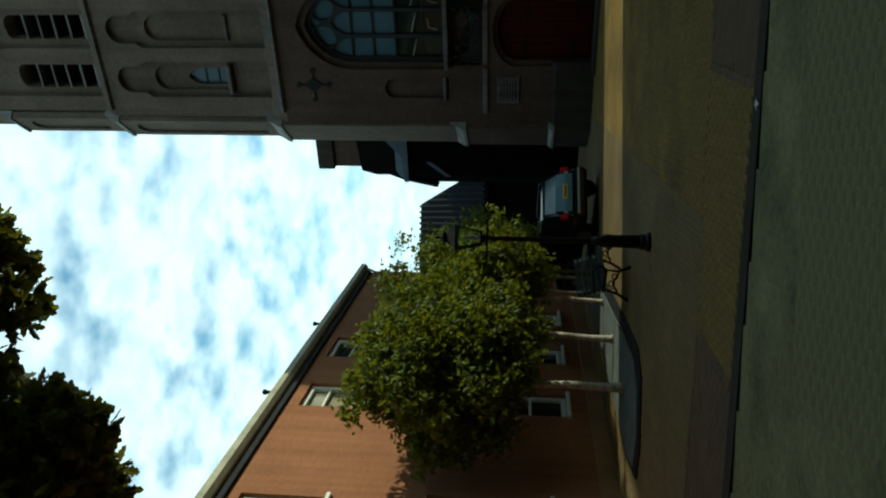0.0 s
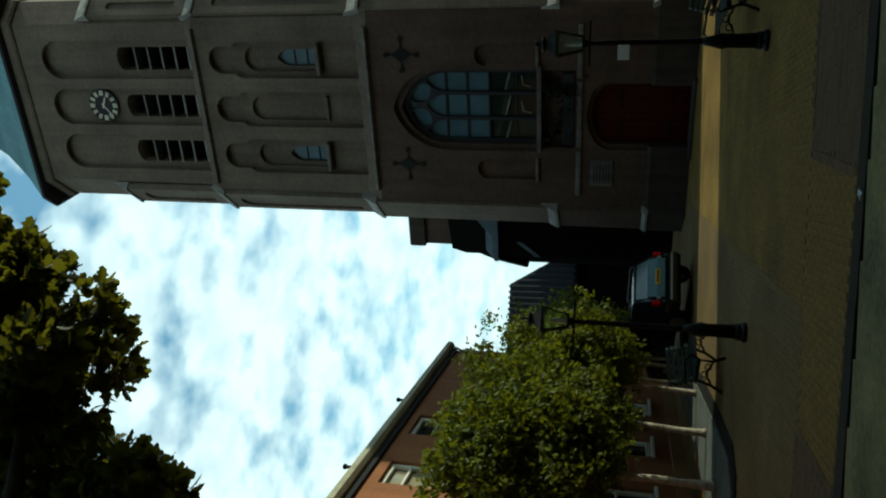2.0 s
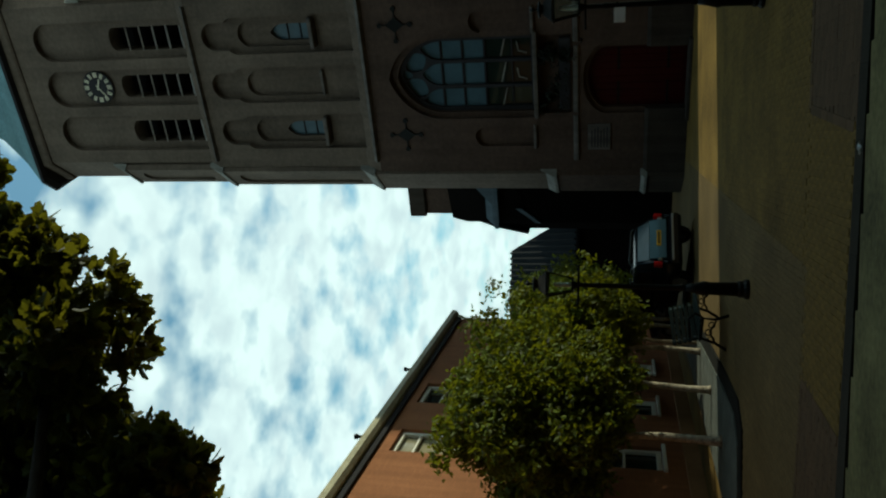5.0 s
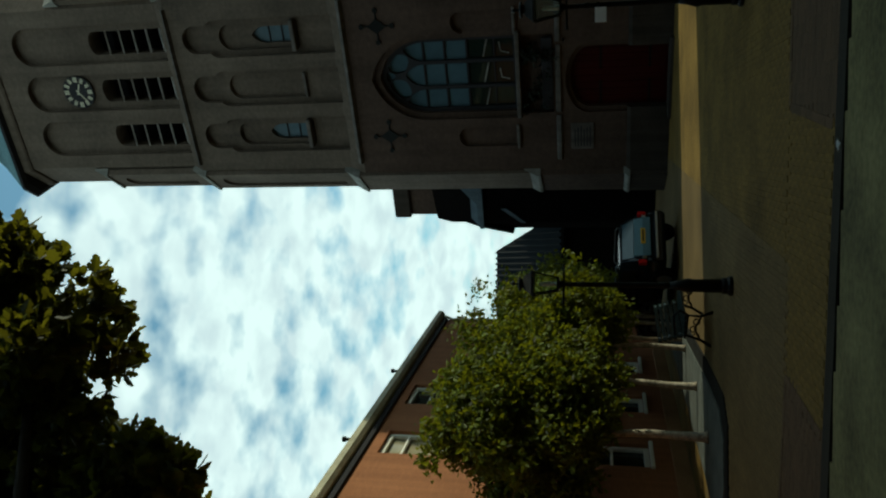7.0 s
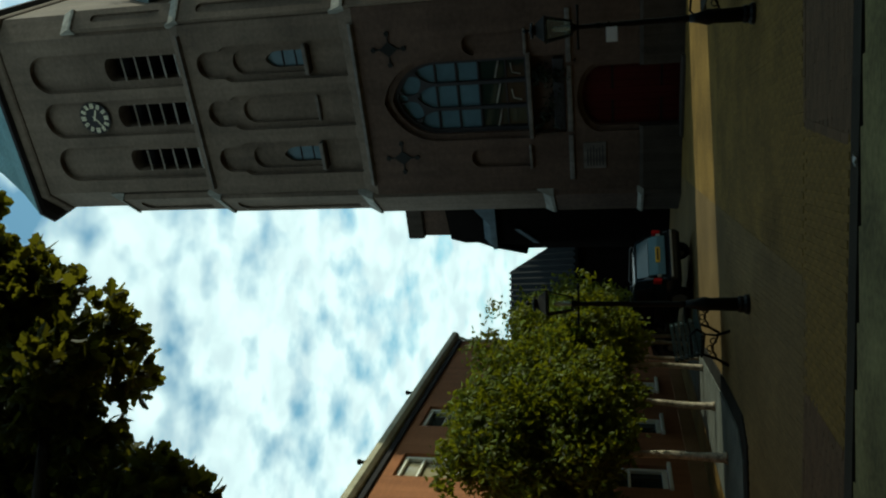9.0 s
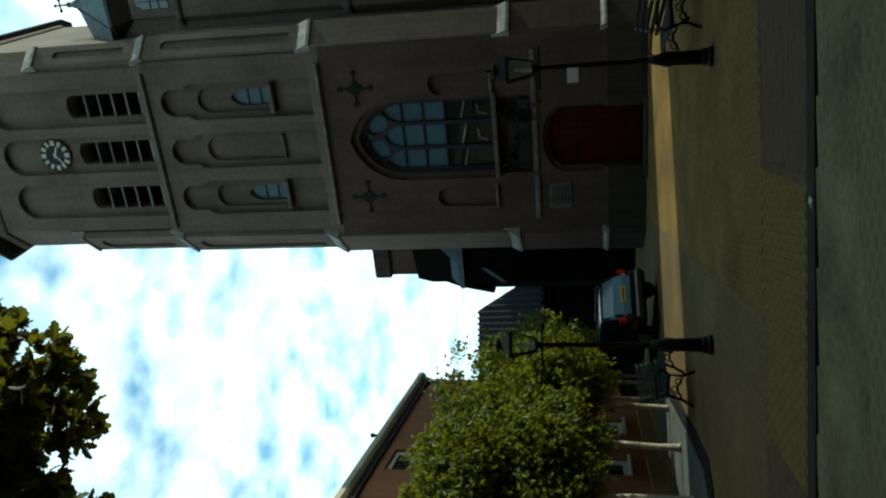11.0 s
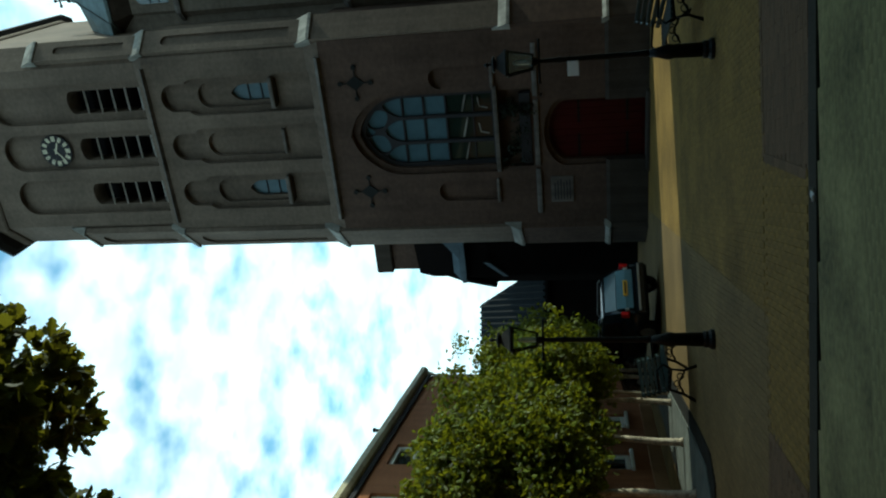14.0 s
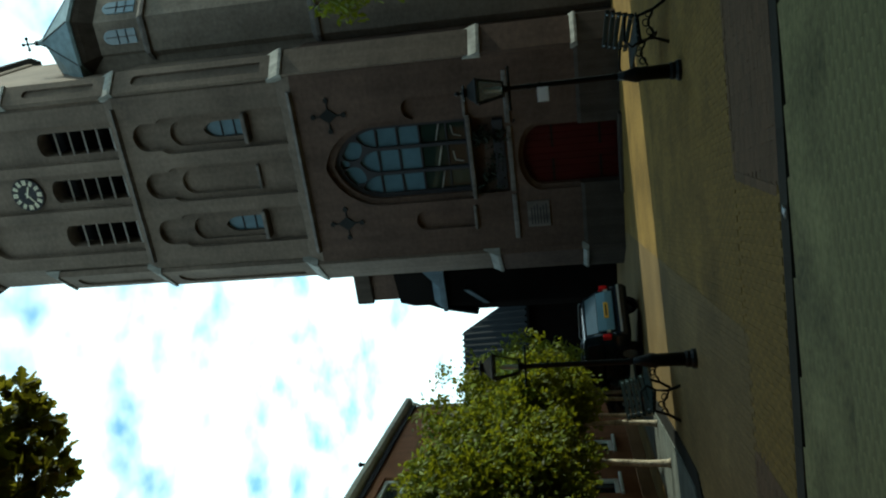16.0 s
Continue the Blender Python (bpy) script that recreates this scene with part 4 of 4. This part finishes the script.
def parked_car(m):
    """Local: the rear looks to -y, x to the right."""
    car = root("parked_car", m, "dark blue estate car parked beside the church", "car")
    car.scale = (0.82, 0.93, 0.93)
    prof = [(0.02, 0.30), (0.0, 0.55), (0.06, 0.72), (0.10, 0.95), (0.34, 1.38), (0.50, 1.44), (1.9, 1.46), (2.5, 1.38), (3.2, 0.98), (4.05, 0.86), (4.25, 0.62), (4.25, 0.30)]
    bm = bmesh.new()

    def shape(sx, cut):
        return [(sx * (1 - (0.16 * max(0, z - 0.9) / 0.5) * cut), y, z) for y, z in prof]
    loft(bm, [shape(-0.86, 1.0), shape(-0.70, 0.7), shape(0.70, 0.7), shape(0.86, 1.0)])
    bmesh.ops.bevel(bm, geom=[e for e in bm.edges], offset=0.03, segments=2, affect="EDGES")
    part("body", bm, M_CAR, car, "glossy dark blue bodywork", smooth=True)
    part("rear_window", loft(bmesh.new(), [[(x, 0.15, 1.09), (x * 0.9, 0.325, 1.36), (x * 0.9, 0.36, 1.35), (x, 0.19, 1.08)] for x in (-0.66, 0.66)]), M_REARGLASS, car, "rear window coloured for the mirrored sky")
    for s in (-1, 1):
        lens = part("tail_light", boxes((s * 0.83 - 0.10, s * 0.83 + 0.035, 0.0, 0.14, 0.78, 0.98), bevel=0.02), M_RED, car, "red tail light")
        part("reverse_lens", boxes((s * 0.70 - 0.04, s * 0.70 + 0.03, 0.015, 0.08, 0.78, 0.88), bevel=0.01), M_CHROME, lens)
        for y in (0.85, 3.45):
            wheel = part("wheel", lathe(bmesh.new(), [(0.2, -0.10), (0.30, -0.10), (0.32, -0.07), (0.32, 0.07), (0.30, 0.10), (0.2, 0.10)], 20), M_TYRE, car, "black tyre")
            wheel.matrix_basis = pose(s * 0.78, y, 0.32, 0, 90, 0)
            part("rim", lathe(bmesh.new(), [(0.05, -0.11), (0.19, -0.104), (0.19, 0.104), (0.05, 0.11)], 12), M_CHROME, wheel)
        part("side_window", loft(bmesh.new(), [[(s * 0.845, y0, 0.98), (s * 0.845, y1, 0.98), (s * 0.755, y2, 1.36), (s * 0.755, y3, 1.36)] if k else [(s * 0.865, y0, 0.98), (s * 0.865, y1, 0.98), (s * 0.775, y2, 1.36), (s * 0.775, y3, 1.36)] for k in (0, 1) for y0, y1, y2, y3 in ((0.4, 3.0, 2.4, 0.6),)]), M_CARGLASS, car)
        part("roof_rail", tube(bmesh.new(), [(s * 0.66, 0.5, 1.47), (s * 0.66, 0.6, 1.52), (s * 0.66, 2.1, 1.53), (s * 0.66, 2.25, 1.47)], [0.016] * 4, 6), M_CHROME, car, "bright roof rail")
        part("mirror", boxes((s * 0.95 - 0.09, s * 0.95 + 0.09, 2.75, 2.87, 0.95, 1.08), bevel=0.03), M_CAR, car)
    part("bumper", boxes((-0.86, 0.86, -0.06, 0.12, 0.36, 0.60), bevel=0.04), M_CAR, car)
    part("bumper_trim", boxes((-0.80, 0.80, -0.075, -0.055, 0.50, 0.55), bevel=0.006), M_CHROME, car, "bright bumper trim")
    plate = part("number_plate", boxes((-0.26, 0.26, 0.003, 0.035, 0.80, 0.91), bevel=0.004), M_PLATE, car, "yellow plate with a plain dark bar")
    part("plate_bar", boxes((-0.20, 0.20, -0.003, 0.004, 0.835, 0.875)), M_TRACERY, plate)
    # panel added to carry the sky's sheen as a colour
    part("tailgate_panel", loft(bmesh.new(), [[(x, 0.015, 0.68), (x, 0.028, 0.86), (x * 0.97, 0.10, 1.08), (x * 0.97, 0.16, 1.08), (x, 0.09, 0.68)] for x in (-0.66, 0.66)]), M_TAIL, car, "tailgate panel coloured pale blue for the mirrored sky")
    return car


parked_car(pose(-1.02, 18.95, 0, 0, 0, 38))

litter = root("paper_scrap", pose(0.33, 6.23, 0.02, 0, 0, 25), "crumpled white scrap of paper on the gutter stones", "litter")
bm = bmesh.new()
bmesh.ops.create_grid(bm, x_segments=5, y_segments=3, size=0.5)
for v in bm.verts:
    v.co = Vector((v.co.x * 0.10, v.co.y * 0.03, 0.012 + 0.012 * math.sin(v.co.x * 9 + 4 * v.co.y)))
bmesh.ops.solidify(bm, geom=bm.faces[:], thickness=0.002)
part("sheet", bm, M_LITTER, litter)

# ---- trees ----
def crown_mesh(name, clumps, count, leaf, mat, parent, seed, spread=0.35):
    """Many folded leaves gathered in clumps; clumps are (centre, radius)."""
    rng = np.random.default_rng(seed)
    weight = np.array([r ** 2 for c, r in clumps])
    pick = rng.choice(len(clumps), count, p=weight / weight.sum())
    centre = np.array([c for c, r in clumps])[pick]
    rad = np.array([r for c, r in clumps])[pick]
    d = rng.normal(size=(count, 3))
    d /= np.linalg.norm(d, axis=1)[:, None]
    where = centre + d * (rad * rng.uniform(0.35, 1.0, count) ** 0.6)[:, None]
    # gather the leaves in small sprays
    spray = np.arange(count) // 7 * 7
    where = where[spray] + rng.normal(size=(count, 3)) * leaf * 0.5
    d = d[spray]
    a = rng.normal(size=(count, 3))
    a[:, 2] -= 0.5
    a /= np.linalg.norm(a, axis=1)[:, None]
    b = np.cross(a, d + 0.3 * rng.normal(size=(count, 3)))
    b /= np.linalg.norm(b, axis=1)[:, None]
    c = np.cross(a, b)
    size = leaf * rng.uniform(0.6, 1.3, count)[:, None]
    v = np.stack([where, where + size * (0.42 * a + 0.29 * b + 0.12 * c), where + size * (0.78 * a + 0.19 * b + 0.1 * c), where + size * a,
                  where + size * (0.78 * a - 0.19 * b + 0.1 * c), where + size * (0.42 * a - 0.29 * b + 0.12 * c)], 1).reshape(-1, 3)
    k = np.arange(count)[:, None] * 6
    faces = np.concatenate([k + [0, 1, 2, 3], k + [0, 3, 4, 5]])
    me = bpy.data.meshes.new(name)
    me.from_pydata(v.tolist(), [], faces.tolist())
    me.materials.append(mat)
    ob = new(name, me)
    ob.parent = parent
    return tagged(ob, kind="stuff")


def tree(name, base, height, radius, centre, radii, clump, n_clumps, leaves, leaf, mat, bark, label, group, seed, limbs=7, lean=(0, 0), shoots=()):
    """A trunk from the ground up into a crown of clumps round limbs; the crown's centre and radii are local."""
    rng = np.random.default_rng(seed)
    top = root(name, pose(*base), label, "tree", group)
    bm = bmesh.new()
    stem = [(lean[0] * s + 0.03 * math.sin(5 * s + seed), lean[1] * s + 0.03 * math.cos(4 * s + seed), height * s) for s in (0, 0.03, 0.2, 0.4, 0.6, 0.8, 1.0)]
    tube(bm, stem, [radius * k for k in (1.5, 1.15, 1.0, 0.93, 0.86, 0.78, 0.65)], 10)
    part("trunk", bm, bark, top, smooth=True)
    spots = []
    for i in range(n_clumps):
        d = rng.normal(size=3)
        d /= np.linalg.norm(d)
        s = rng.uniform(0.2, 1.0) ** 0.45
        spots.append((np.array(centre) + d * np.array(radii) * s * rng.uniform(0.82, 1.08), clump * rng.uniform(0.65, 1.25)))
    end = np.array(stem[-1])
    for i in range(limbs):
        c = spots[i * len(spots) // limbs][0]
        mid = end * 0.5 + c * 0.5 + np.array((0, 0, 0.12 * radii[2]))
        bm = tube(bmesh.new(), [end - np.array((0, 0, 0.25)), mid, c], [radius * 0.55, radius * 0.34, radius * 0.12], 6)
        part("limb", bm, bark, top, smooth=True)
    for c in shoots:
        for u in (0.35, 0.7, 1.0):
            spots.append((np.array(centre) * (1 - u) + np.array(c) * u, 0.17))
    crown_mesh("crown", spots, leaves, leaf, mat, top, seed + 1)
    return top


LEAF_EDGE = ((0.0, 0.03), (0.22, 0.10), (0.30, 0.30), (0.44, 0.20), (0.58, 0.36), (0.70, 0.20), (0.84, 0.22), (1.0, 0.0))


def rosettes(name, lobes, per_area, leaf, mat, parent, seed):
    """Lobed leaves in rosettes that point out of rounded lobes, thick at the rim and thinner inside."""
    rng = np.random.default_rng(seed)
    where, out = [], []
    for c, r in lobes:
        n = int(per_area * r * r)
        d = rng.normal(size=(n, 3))
        d /= np.linalg.norm(d, axis=1)[:, None]
        # bumps on the lobe, so that its outline is uneven
        knots = rng.normal(size=(int(10 + 26 * r), 3))
        knots /= np.linalg.norm(knots, axis=1)[:, None]
        near = (d @ knots.T).max(axis=1)
        reach = r * (0.80 + 0.42 * np.clip((near - 0.88) / 0.12, 0, 1)) * np.where(rng.uniform(size=n) < 0.66, 1.0, rng.uniform(0.3, 1.0, n))
        where.append(np.array(c) + d * reach[:, None])
        out.append(d + 0.45 * rng.normal(size=(n, 3)))
    where, out = np.concatenate(where), np.concatenate(out)
    out /= np.linalg.norm(out, axis=1)[:, None]
    k = 6
    count = len(where) * k
    base, axis = np.repeat(where, k, 0), np.repeat(out, k, 0)
    a = axis * 0.65 + rng.normal(size=(count, 3)) * 0.6
    a[:, 2] -= 0.15
    a /= np.linalg.norm(a, axis=1)[:, None]
    b = np.cross(a, axis + 0.2 * rng.normal(size=(count, 3)))
    b /= np.linalg.norm(b, axis=1)[:, None]
    c = np.cross(a, b)
    size = leaf * rng.uniform(0.65, 1.25, count)[:, None]
    rows = [base + size * (u * a - 0.10 * (u - 0.4) ** 2 * c) for u in (0.0, 0.5, 1.0)]
    m = len(LEAF_EDGE)
    for side in (1, -1):
        rows += [base + size * (u * a + side * w * b + (0.22 * w - 0.10 * (u - 0.4) ** 2) * c) for u, w in LEAF_EDGE[:-1]]
    verts = np.stack(rows, 1)
    step = verts.shape[1]
    at = np.arange(count)[:, None] * step
    one, two = list(range(3, 3 + m - 1)), list(range(3 + m - 1, 3 + 2 * (m - 1)))
    faces = (at + np.array([0] + one[:4] + [1])).tolist()
    faces += (at + np.array([1] + one[3:] + [2])).tolist()
    faces += (at + np.array([1] + two[:4][::-1] + [0])).tolist()
    faces += (at + np.array([2] + two[3:][::-1] + [1])).tolist()
    me = bpy.data.meshes.new(name)
    me.from_pydata(verts.reshape(-1, 3).tolist(), [], faces)
    me.materials.append(mat)
    ob = new(name, me)
    ob.parent = parent
    return tagged(ob, kind="stuff")


def street_tree(base, lobes, label, group, seed):
    """A tall tree whose limbs carry rounded lobes of foliage; the lobes are given in the world."""
    top = root("street_tree", pose(*base), label, "tree", group)
    local = [(np.array(c) - np.array(base), r) for c, r in lobes]
    part("trunk", tube(bmesh.new(), [(0, 0, 0), (0.01, 0, 0.2), (0.05, 0.05, 1.6), (0.1, 0.2, 3.2), (0.3, 0.6, 5.0), (0.8, 1.6, 6.4)], [0.38, 0.29, 0.25, 0.23, 0.20, 0.14], 12), M_BARK_DARK, top, smooth=True)
    rng = np.random.default_rng(seed)
    for i, (c, r) in enumerate(local):
        start = np.array((0.3, 0.6, 5.0)) if c[2] < 7.0 else np.array((0.75, 1.5, 6.3))
        mid = (start + c) / 2 + np.array((0, 0, 0.25))
        part("limb", tube(bmesh.new(), [start, mid, c], [0.10, 0.07, 0.03], 7), M_BARK_DARK, top, smooth=True)
        bm = bmesh.new()
        for k in range(int(8 + 14 * r)):
            d = rng.normal(size=3)
            d /= np.linalg.norm(d)
            tube(bm, [c, c + d * r * 0.5 + np.array((0, 0, 0.05)), c + d * r * 0.95], [0.022, 0.014, 0.005], 5)
        part("twigs", bm, M_BARK_DARK, top)
    rosettes("crown", local, 820, 0.18, M_LEAF_BIG, top, seed + 1)
    return top


# the row of small trees in the bed
ROW = "row of small trees in the planted bed"
SMALL = "small round-headed tree with pale patched trunk in the bed"
tree("small_tree", (-3.93, 13.0, 0.05), 2.0, 0.07, (-0.12, 0.35, 3.06), (1.30, 1.25, 1.80), 0.36, 140, 25000, 0.12, M_LEAF, M_BARK, SMALL, ROW, 11, lean=(-0.1, 0.05))
tree("small_tree", (-3.50, 14.65, 0.05), 2.0, 0.06, (-0.05, 0.1, 3.0), (1.3, 1.2, 1.74), 0.36, 120, 21000, 0.12, M_LEAF, M_BARK, SMALL, ROW, 23)
tree("small_tree", (-3.20, 16.6, 0.05), 2.0, 0.055, (0.15, 0.0, 2.7), (1.35, 1.2, 1.55), 0.36, 80, 13000, 0.12, M_LEAF, M_BARK, SMALL, ROW, 37, shoots=((1.25, -0.4, 4.15), (0.95, -0.5, 4.3), (1.9, -0.3, 2.3)))
tree("small_tree", (-3.15, 17.4, 0.05), 1.9, 0.045, (0.2, 0.6, 2.6), (1.4, 1.2, 1.5), 0.4, 40, 4500, 0.12, M_LEAF, M_BARK, SMALL, ROW, 41)
tree("small_tree", (-3.1, 18.9, 0.05), 1.9, 0.05, (0.2, 0.3, 2.7), (1.4, 1.2, 1.5), 0.4, 30, 2500, 0.13, M_LEAF, M_BARK, SMALL, ROW, 43)
tree("small_tree", (-3.1, 20.2, 0.0), 1.9, 0.05, (0.0, 0.3, 2.7), (1.4, 1.2, 1.5), 0.4, 30, 2500, 0.13, M_LEAF, M_BARK, SMALL, ROW, 47)
# the big tree whose crown hangs over the road, and one beside the church
LOBES = [((-1.36, 6.3, 6.92), 0.71), ((-0.60, 6.3, 7.28), 0.37), ((0.27, 6.5, 8.04), 0.33), ((-2.66, 6.2, 5.83), 0.49), ((-2.93, 6.9, 7.41), 0.76),
         ((-1.83, 7.2, 8.7), 1.05), ((-3.74, 6.5, 6.42), 0.95), ((-0.79, 7.4, 10.0), 1.15), ((-3.82, 7.2, 8.8), 1.4), ((-2.5, 7.6, 10.2), 1.4)]
street_tree((-4.9, 3.2, 0), LOBES, "large broad-leaved tree with dark crown over the road", "street trees", 5)
tree("street_tree", (7.6, 13.2, 0), 3.4, 0.14, (-1.05, 0.4, 4.8), (1.6, 1.5, 1.7), 0.5, 60, 5000, 0.16, M_LEAF, M_BARK_DARK, "leafy green tree beside the church forecourt", "street trees", 6, limbs=7)

# ---- paving ----
def in_poly(x, y, pts):
    inside = False
    for (x0, y0), (x1, y1) in zip(pts, pts[1:] + pts[:1]):
        if (y0 > y) != (y1 > y) and x < (x1 - x0) * (y - y0) / (y1 - y0) + x0:
            inside = not inside
    return inside


def stone_verts(l, w, rng, lift=0.006, e=0.004):
    """A paver with a soft top edge, slightly out of level."""
    tilt = [lift + e * rng.uniform(-0.25, 0.5) for _ in range(4)]
    c = ((-l / 2, -w / 2), (l / 2, -w / 2), (l / 2, w / 2), (-l / 2, w / 2))
    low = [(x, y, -0.02) for x, y in c]
    mid = [(x, y, tilt[i] - 0.75 * e) for i, (x, y) in enumerate(c)]
    top = [(x - math.copysign(e, x), y - math.copysign(e, y), tilt[i]) for i, (x, y) in enumerate(c)]
    return low + mid + top


STONE_FACES = [(i, (i + 1) % 4, 4 + (i + 1) % 4, 4 + i) for i in range(4)] + [(4 + i, 4 + (i + 1) % 4, 8 + (i + 1) % 4, 8 + i) for i in range(4)] + [(8, 9, 10, 11)]


def pave(parent, name, mat, inside, x0, x1, y0, y1, angle, singles=None, l=0.205, w=0.068, seed=1, gap=0.002, lift=0.006, e=0.0025):
    """Courses of pavers inside an outline; those in the stretch `singles` are objects of their own."""
    rng = random.Random(seed)
    kinds = []
    for k in range(6):
        me = bpy.data.meshes.new("paver")
        me.from_pydata(stone_verts(l - gap, w - gap, rng, lift, e), [], STONE_FACES)
        me.materials.append(mat)
        kinds.append(me)
    ca, sa = math.cos(radians(angle)), math.sin(radians(angle))
    verts, faces, alone = [], [], 0
    span = int(max(x1 - x0, y1 - y0) / w) + 12
    mx, my = (x0 + x1) / 2, (y0 + y1) / 2
    for r in range(-span // 2, span // 2):
        for c in range(-int(span * w / l / 2) - 6, int(span * w / l / 2) + 6):
            u, v = (c + 0.5 * (r % 2)) * l + rng.uniform(-0.003, 0.003), r * w + rng.uniform(-0.002, 0.002)
            x, y = mx + u * ca - v * sa, my + u * sa + v * ca
            if not (x0 < x < x1 and y0 < y < y1 and inside(x, y)):
                continue
            a = radians(angle + rng.uniform(-1.2, 1.2))
            if singles and singles[0] < x < singles[1] and singles[2] < y < singles[3] and alone < 300:
                ob = new("paver", kinds[rng.randrange(6)])
                ob.parent = parent
                ob.matrix_basis = Matrix.Translation((x, y, 0)) @ Matrix.Rotation(a, 4, "Z")
                alone += 1
            else:
                k = len(verts)
                for px, py, pz in stone_verts(l - gap, w - gap, rng, lift, e):
                    verts.append((x + px * math.cos(a) - py * math.sin(a), y + px * math.sin(a) + py * math.cos(a), pz))
                faces += [tuple(k + i for i in f) for f in STONE_FACES]
    me = bpy.data.meshes.new(name)
    me.from_pydata(verts, [], faces)
    me.materials.append(mat)
    ob = new(name, me)
    ob.parent = parent
    return tagged(ob, kind="stuff")


def kerb_y(x):
    return 6.33 - 0.07 * (x - 0.36)


def in_view(x, y):
    return abs(x + 0.05 * y) < 0.42 * y + 0.4


CROSS = [(-1.98, 6.55), (0.50, 6.38), (0.78, 7.9), (-1.8, 7.9)]
EAST = [(0.50, 6.38), (14, 5.6), (14, 7.9), (0.78, 7.9)]
WEST = [(-14, 7.3), (-1.98, 6.55), (-1.8, 7.9), (-14, 9.4)]
pave(road, "pavers", M_ROAD, lambda x, y: y < kerb_y(x) - 0.16 and in_view(x, y), -4, 4, 3.0, 6.7, 2, singles=(-1.6, 1.4, 3.8, 6.2), seed=2, gap=0.0004, lift=0.0012, e=0.0006)
pave(crossing, "pavers", M_PAVE, lambda x, y: in_poly(x, y, CROSS), -2.2, 1.0, 6.3, 8.0, 86, singles=(-2, 1, 6.3, 8.0), seed=3)
pave(walk_right, "pavers", M_PAVE_RED, lambda x, y: in_poly(x, y, EAST) and in_view(x, y), 0.4, 4.5, 5.6, 8.0, -4, singles=(0.4, 4.5, 5.6, 7.9), seed=4)
pave(walk_left, "pavers", M_PAVE_RED, lambda x, y: in_poly(x, y, WEST) and in_view(x, y), -5.5, -1.7, 6.3, 9.0, -4, singles=(-5, -1.7, 6.3, 9.0), seed=5)
pave(forecourt, "pavers", M_PAVE, lambda x, y: x > line_x(y) and in_view(x, y), -1, 7, 7.92, 14.5, 87, singles=(-1, 2.6, 7.9, 8.9), seed=6)
pave(square, "pavers", M_PAVE_GREY, lambda x, y: x < line_x(y) and in_view(x, y) and not in_poly(x, y, RIM) and not in_poly(x, y, WEST), -6, 0.2, 7.92, 13.5, 87, singles=(-4, 0, 7.9, 9.2), seed=7)

def border(parent, x0, y0, x1, y1, mat, seed):
    """A straight edge course along a line."""
    rng = random.Random(seed)
    me = bpy.data.meshes.new("edge_stone")
    me.from_pydata(stone_verts(0.203, 0.085, rng, 0.010), [], STONE_FACES)
    me.materials.append(mat)
    n = int(math.hypot(x1 - x0, y1 - y0) / 0.206)
    a = math.atan2(y1 - y0, x1 - x0)
    for k in range(n):
        s = (k + 0.5) / n
        ob = new("edge_stone", me)
        ob.parent = parent
        ob.matrix_basis = Matrix.Translation((x0 + s * (x1 - x0), y0 + s * (y1 - y0), rng.uniform(-0.001, 0.001))) @ Matrix.Rotation(a + rng.uniform(-0.008, 0.008), 4, "Z")


border(walk_right, 0.50, 6.48, 0.78, 7.9, M_PAVE_RED, 21)
border(walk_right, 0.78, 7.9, 4.4, 7.9, M_PAVE_RED, 22)
border(walk_left, -1.98, 6.62, -1.8, 7.9, M_PAVE_RED, 23)
border(walk_left, -1.8, 7.9, -5.6, 8.36, M_PAVE_RED, 24)
border(square, line_x(8.0) - 0.02, 8.0, line_x(14.5) - 0.02, 14.5, M_PAVE_GREY, 25)

# gutter stones between road and pavement
gutter = tagged(new("kerb"), "line of dark gutter stones between road and pavement", "kerb", kind="structure")
rng = random.Random(8)
stones = []
for k in range(4):
    me = bpy.data.meshes.new("kerb_stone")
    me.from_pydata(stone_verts(0.4695, 0.205, rng, 0.009, 0.0012), [], STONE_FACES)
    me.materials.append(M_KERB)
    stones.append(me)
for k in range(24):
    x = -5.4 + k * 0.47
    ob = new("kerb_stone", stones[k % 4])
    ob.parent = gutter
    ob.matrix_basis = Matrix.Translation((x, kerb_y(x) + rng.uniform(-0.003, 0.003) - 0.02, 0)) @ Matrix.Rotation(-0.07 + rng.uniform(-0.01, 0.01), 4, "Z")

# trailing plants in the trough
rng = np.random.default_rng(9)
spots = [(np.array((rng.uniform(-0.9, 0.9), rng.uniform(-0.12, 0.1), rng.uniform(0.1, 0.75))), 0.16) for k in range(22)]
crown_mesh("foliage", spots, 700, 0.11, M_PLANT, trough, 10)
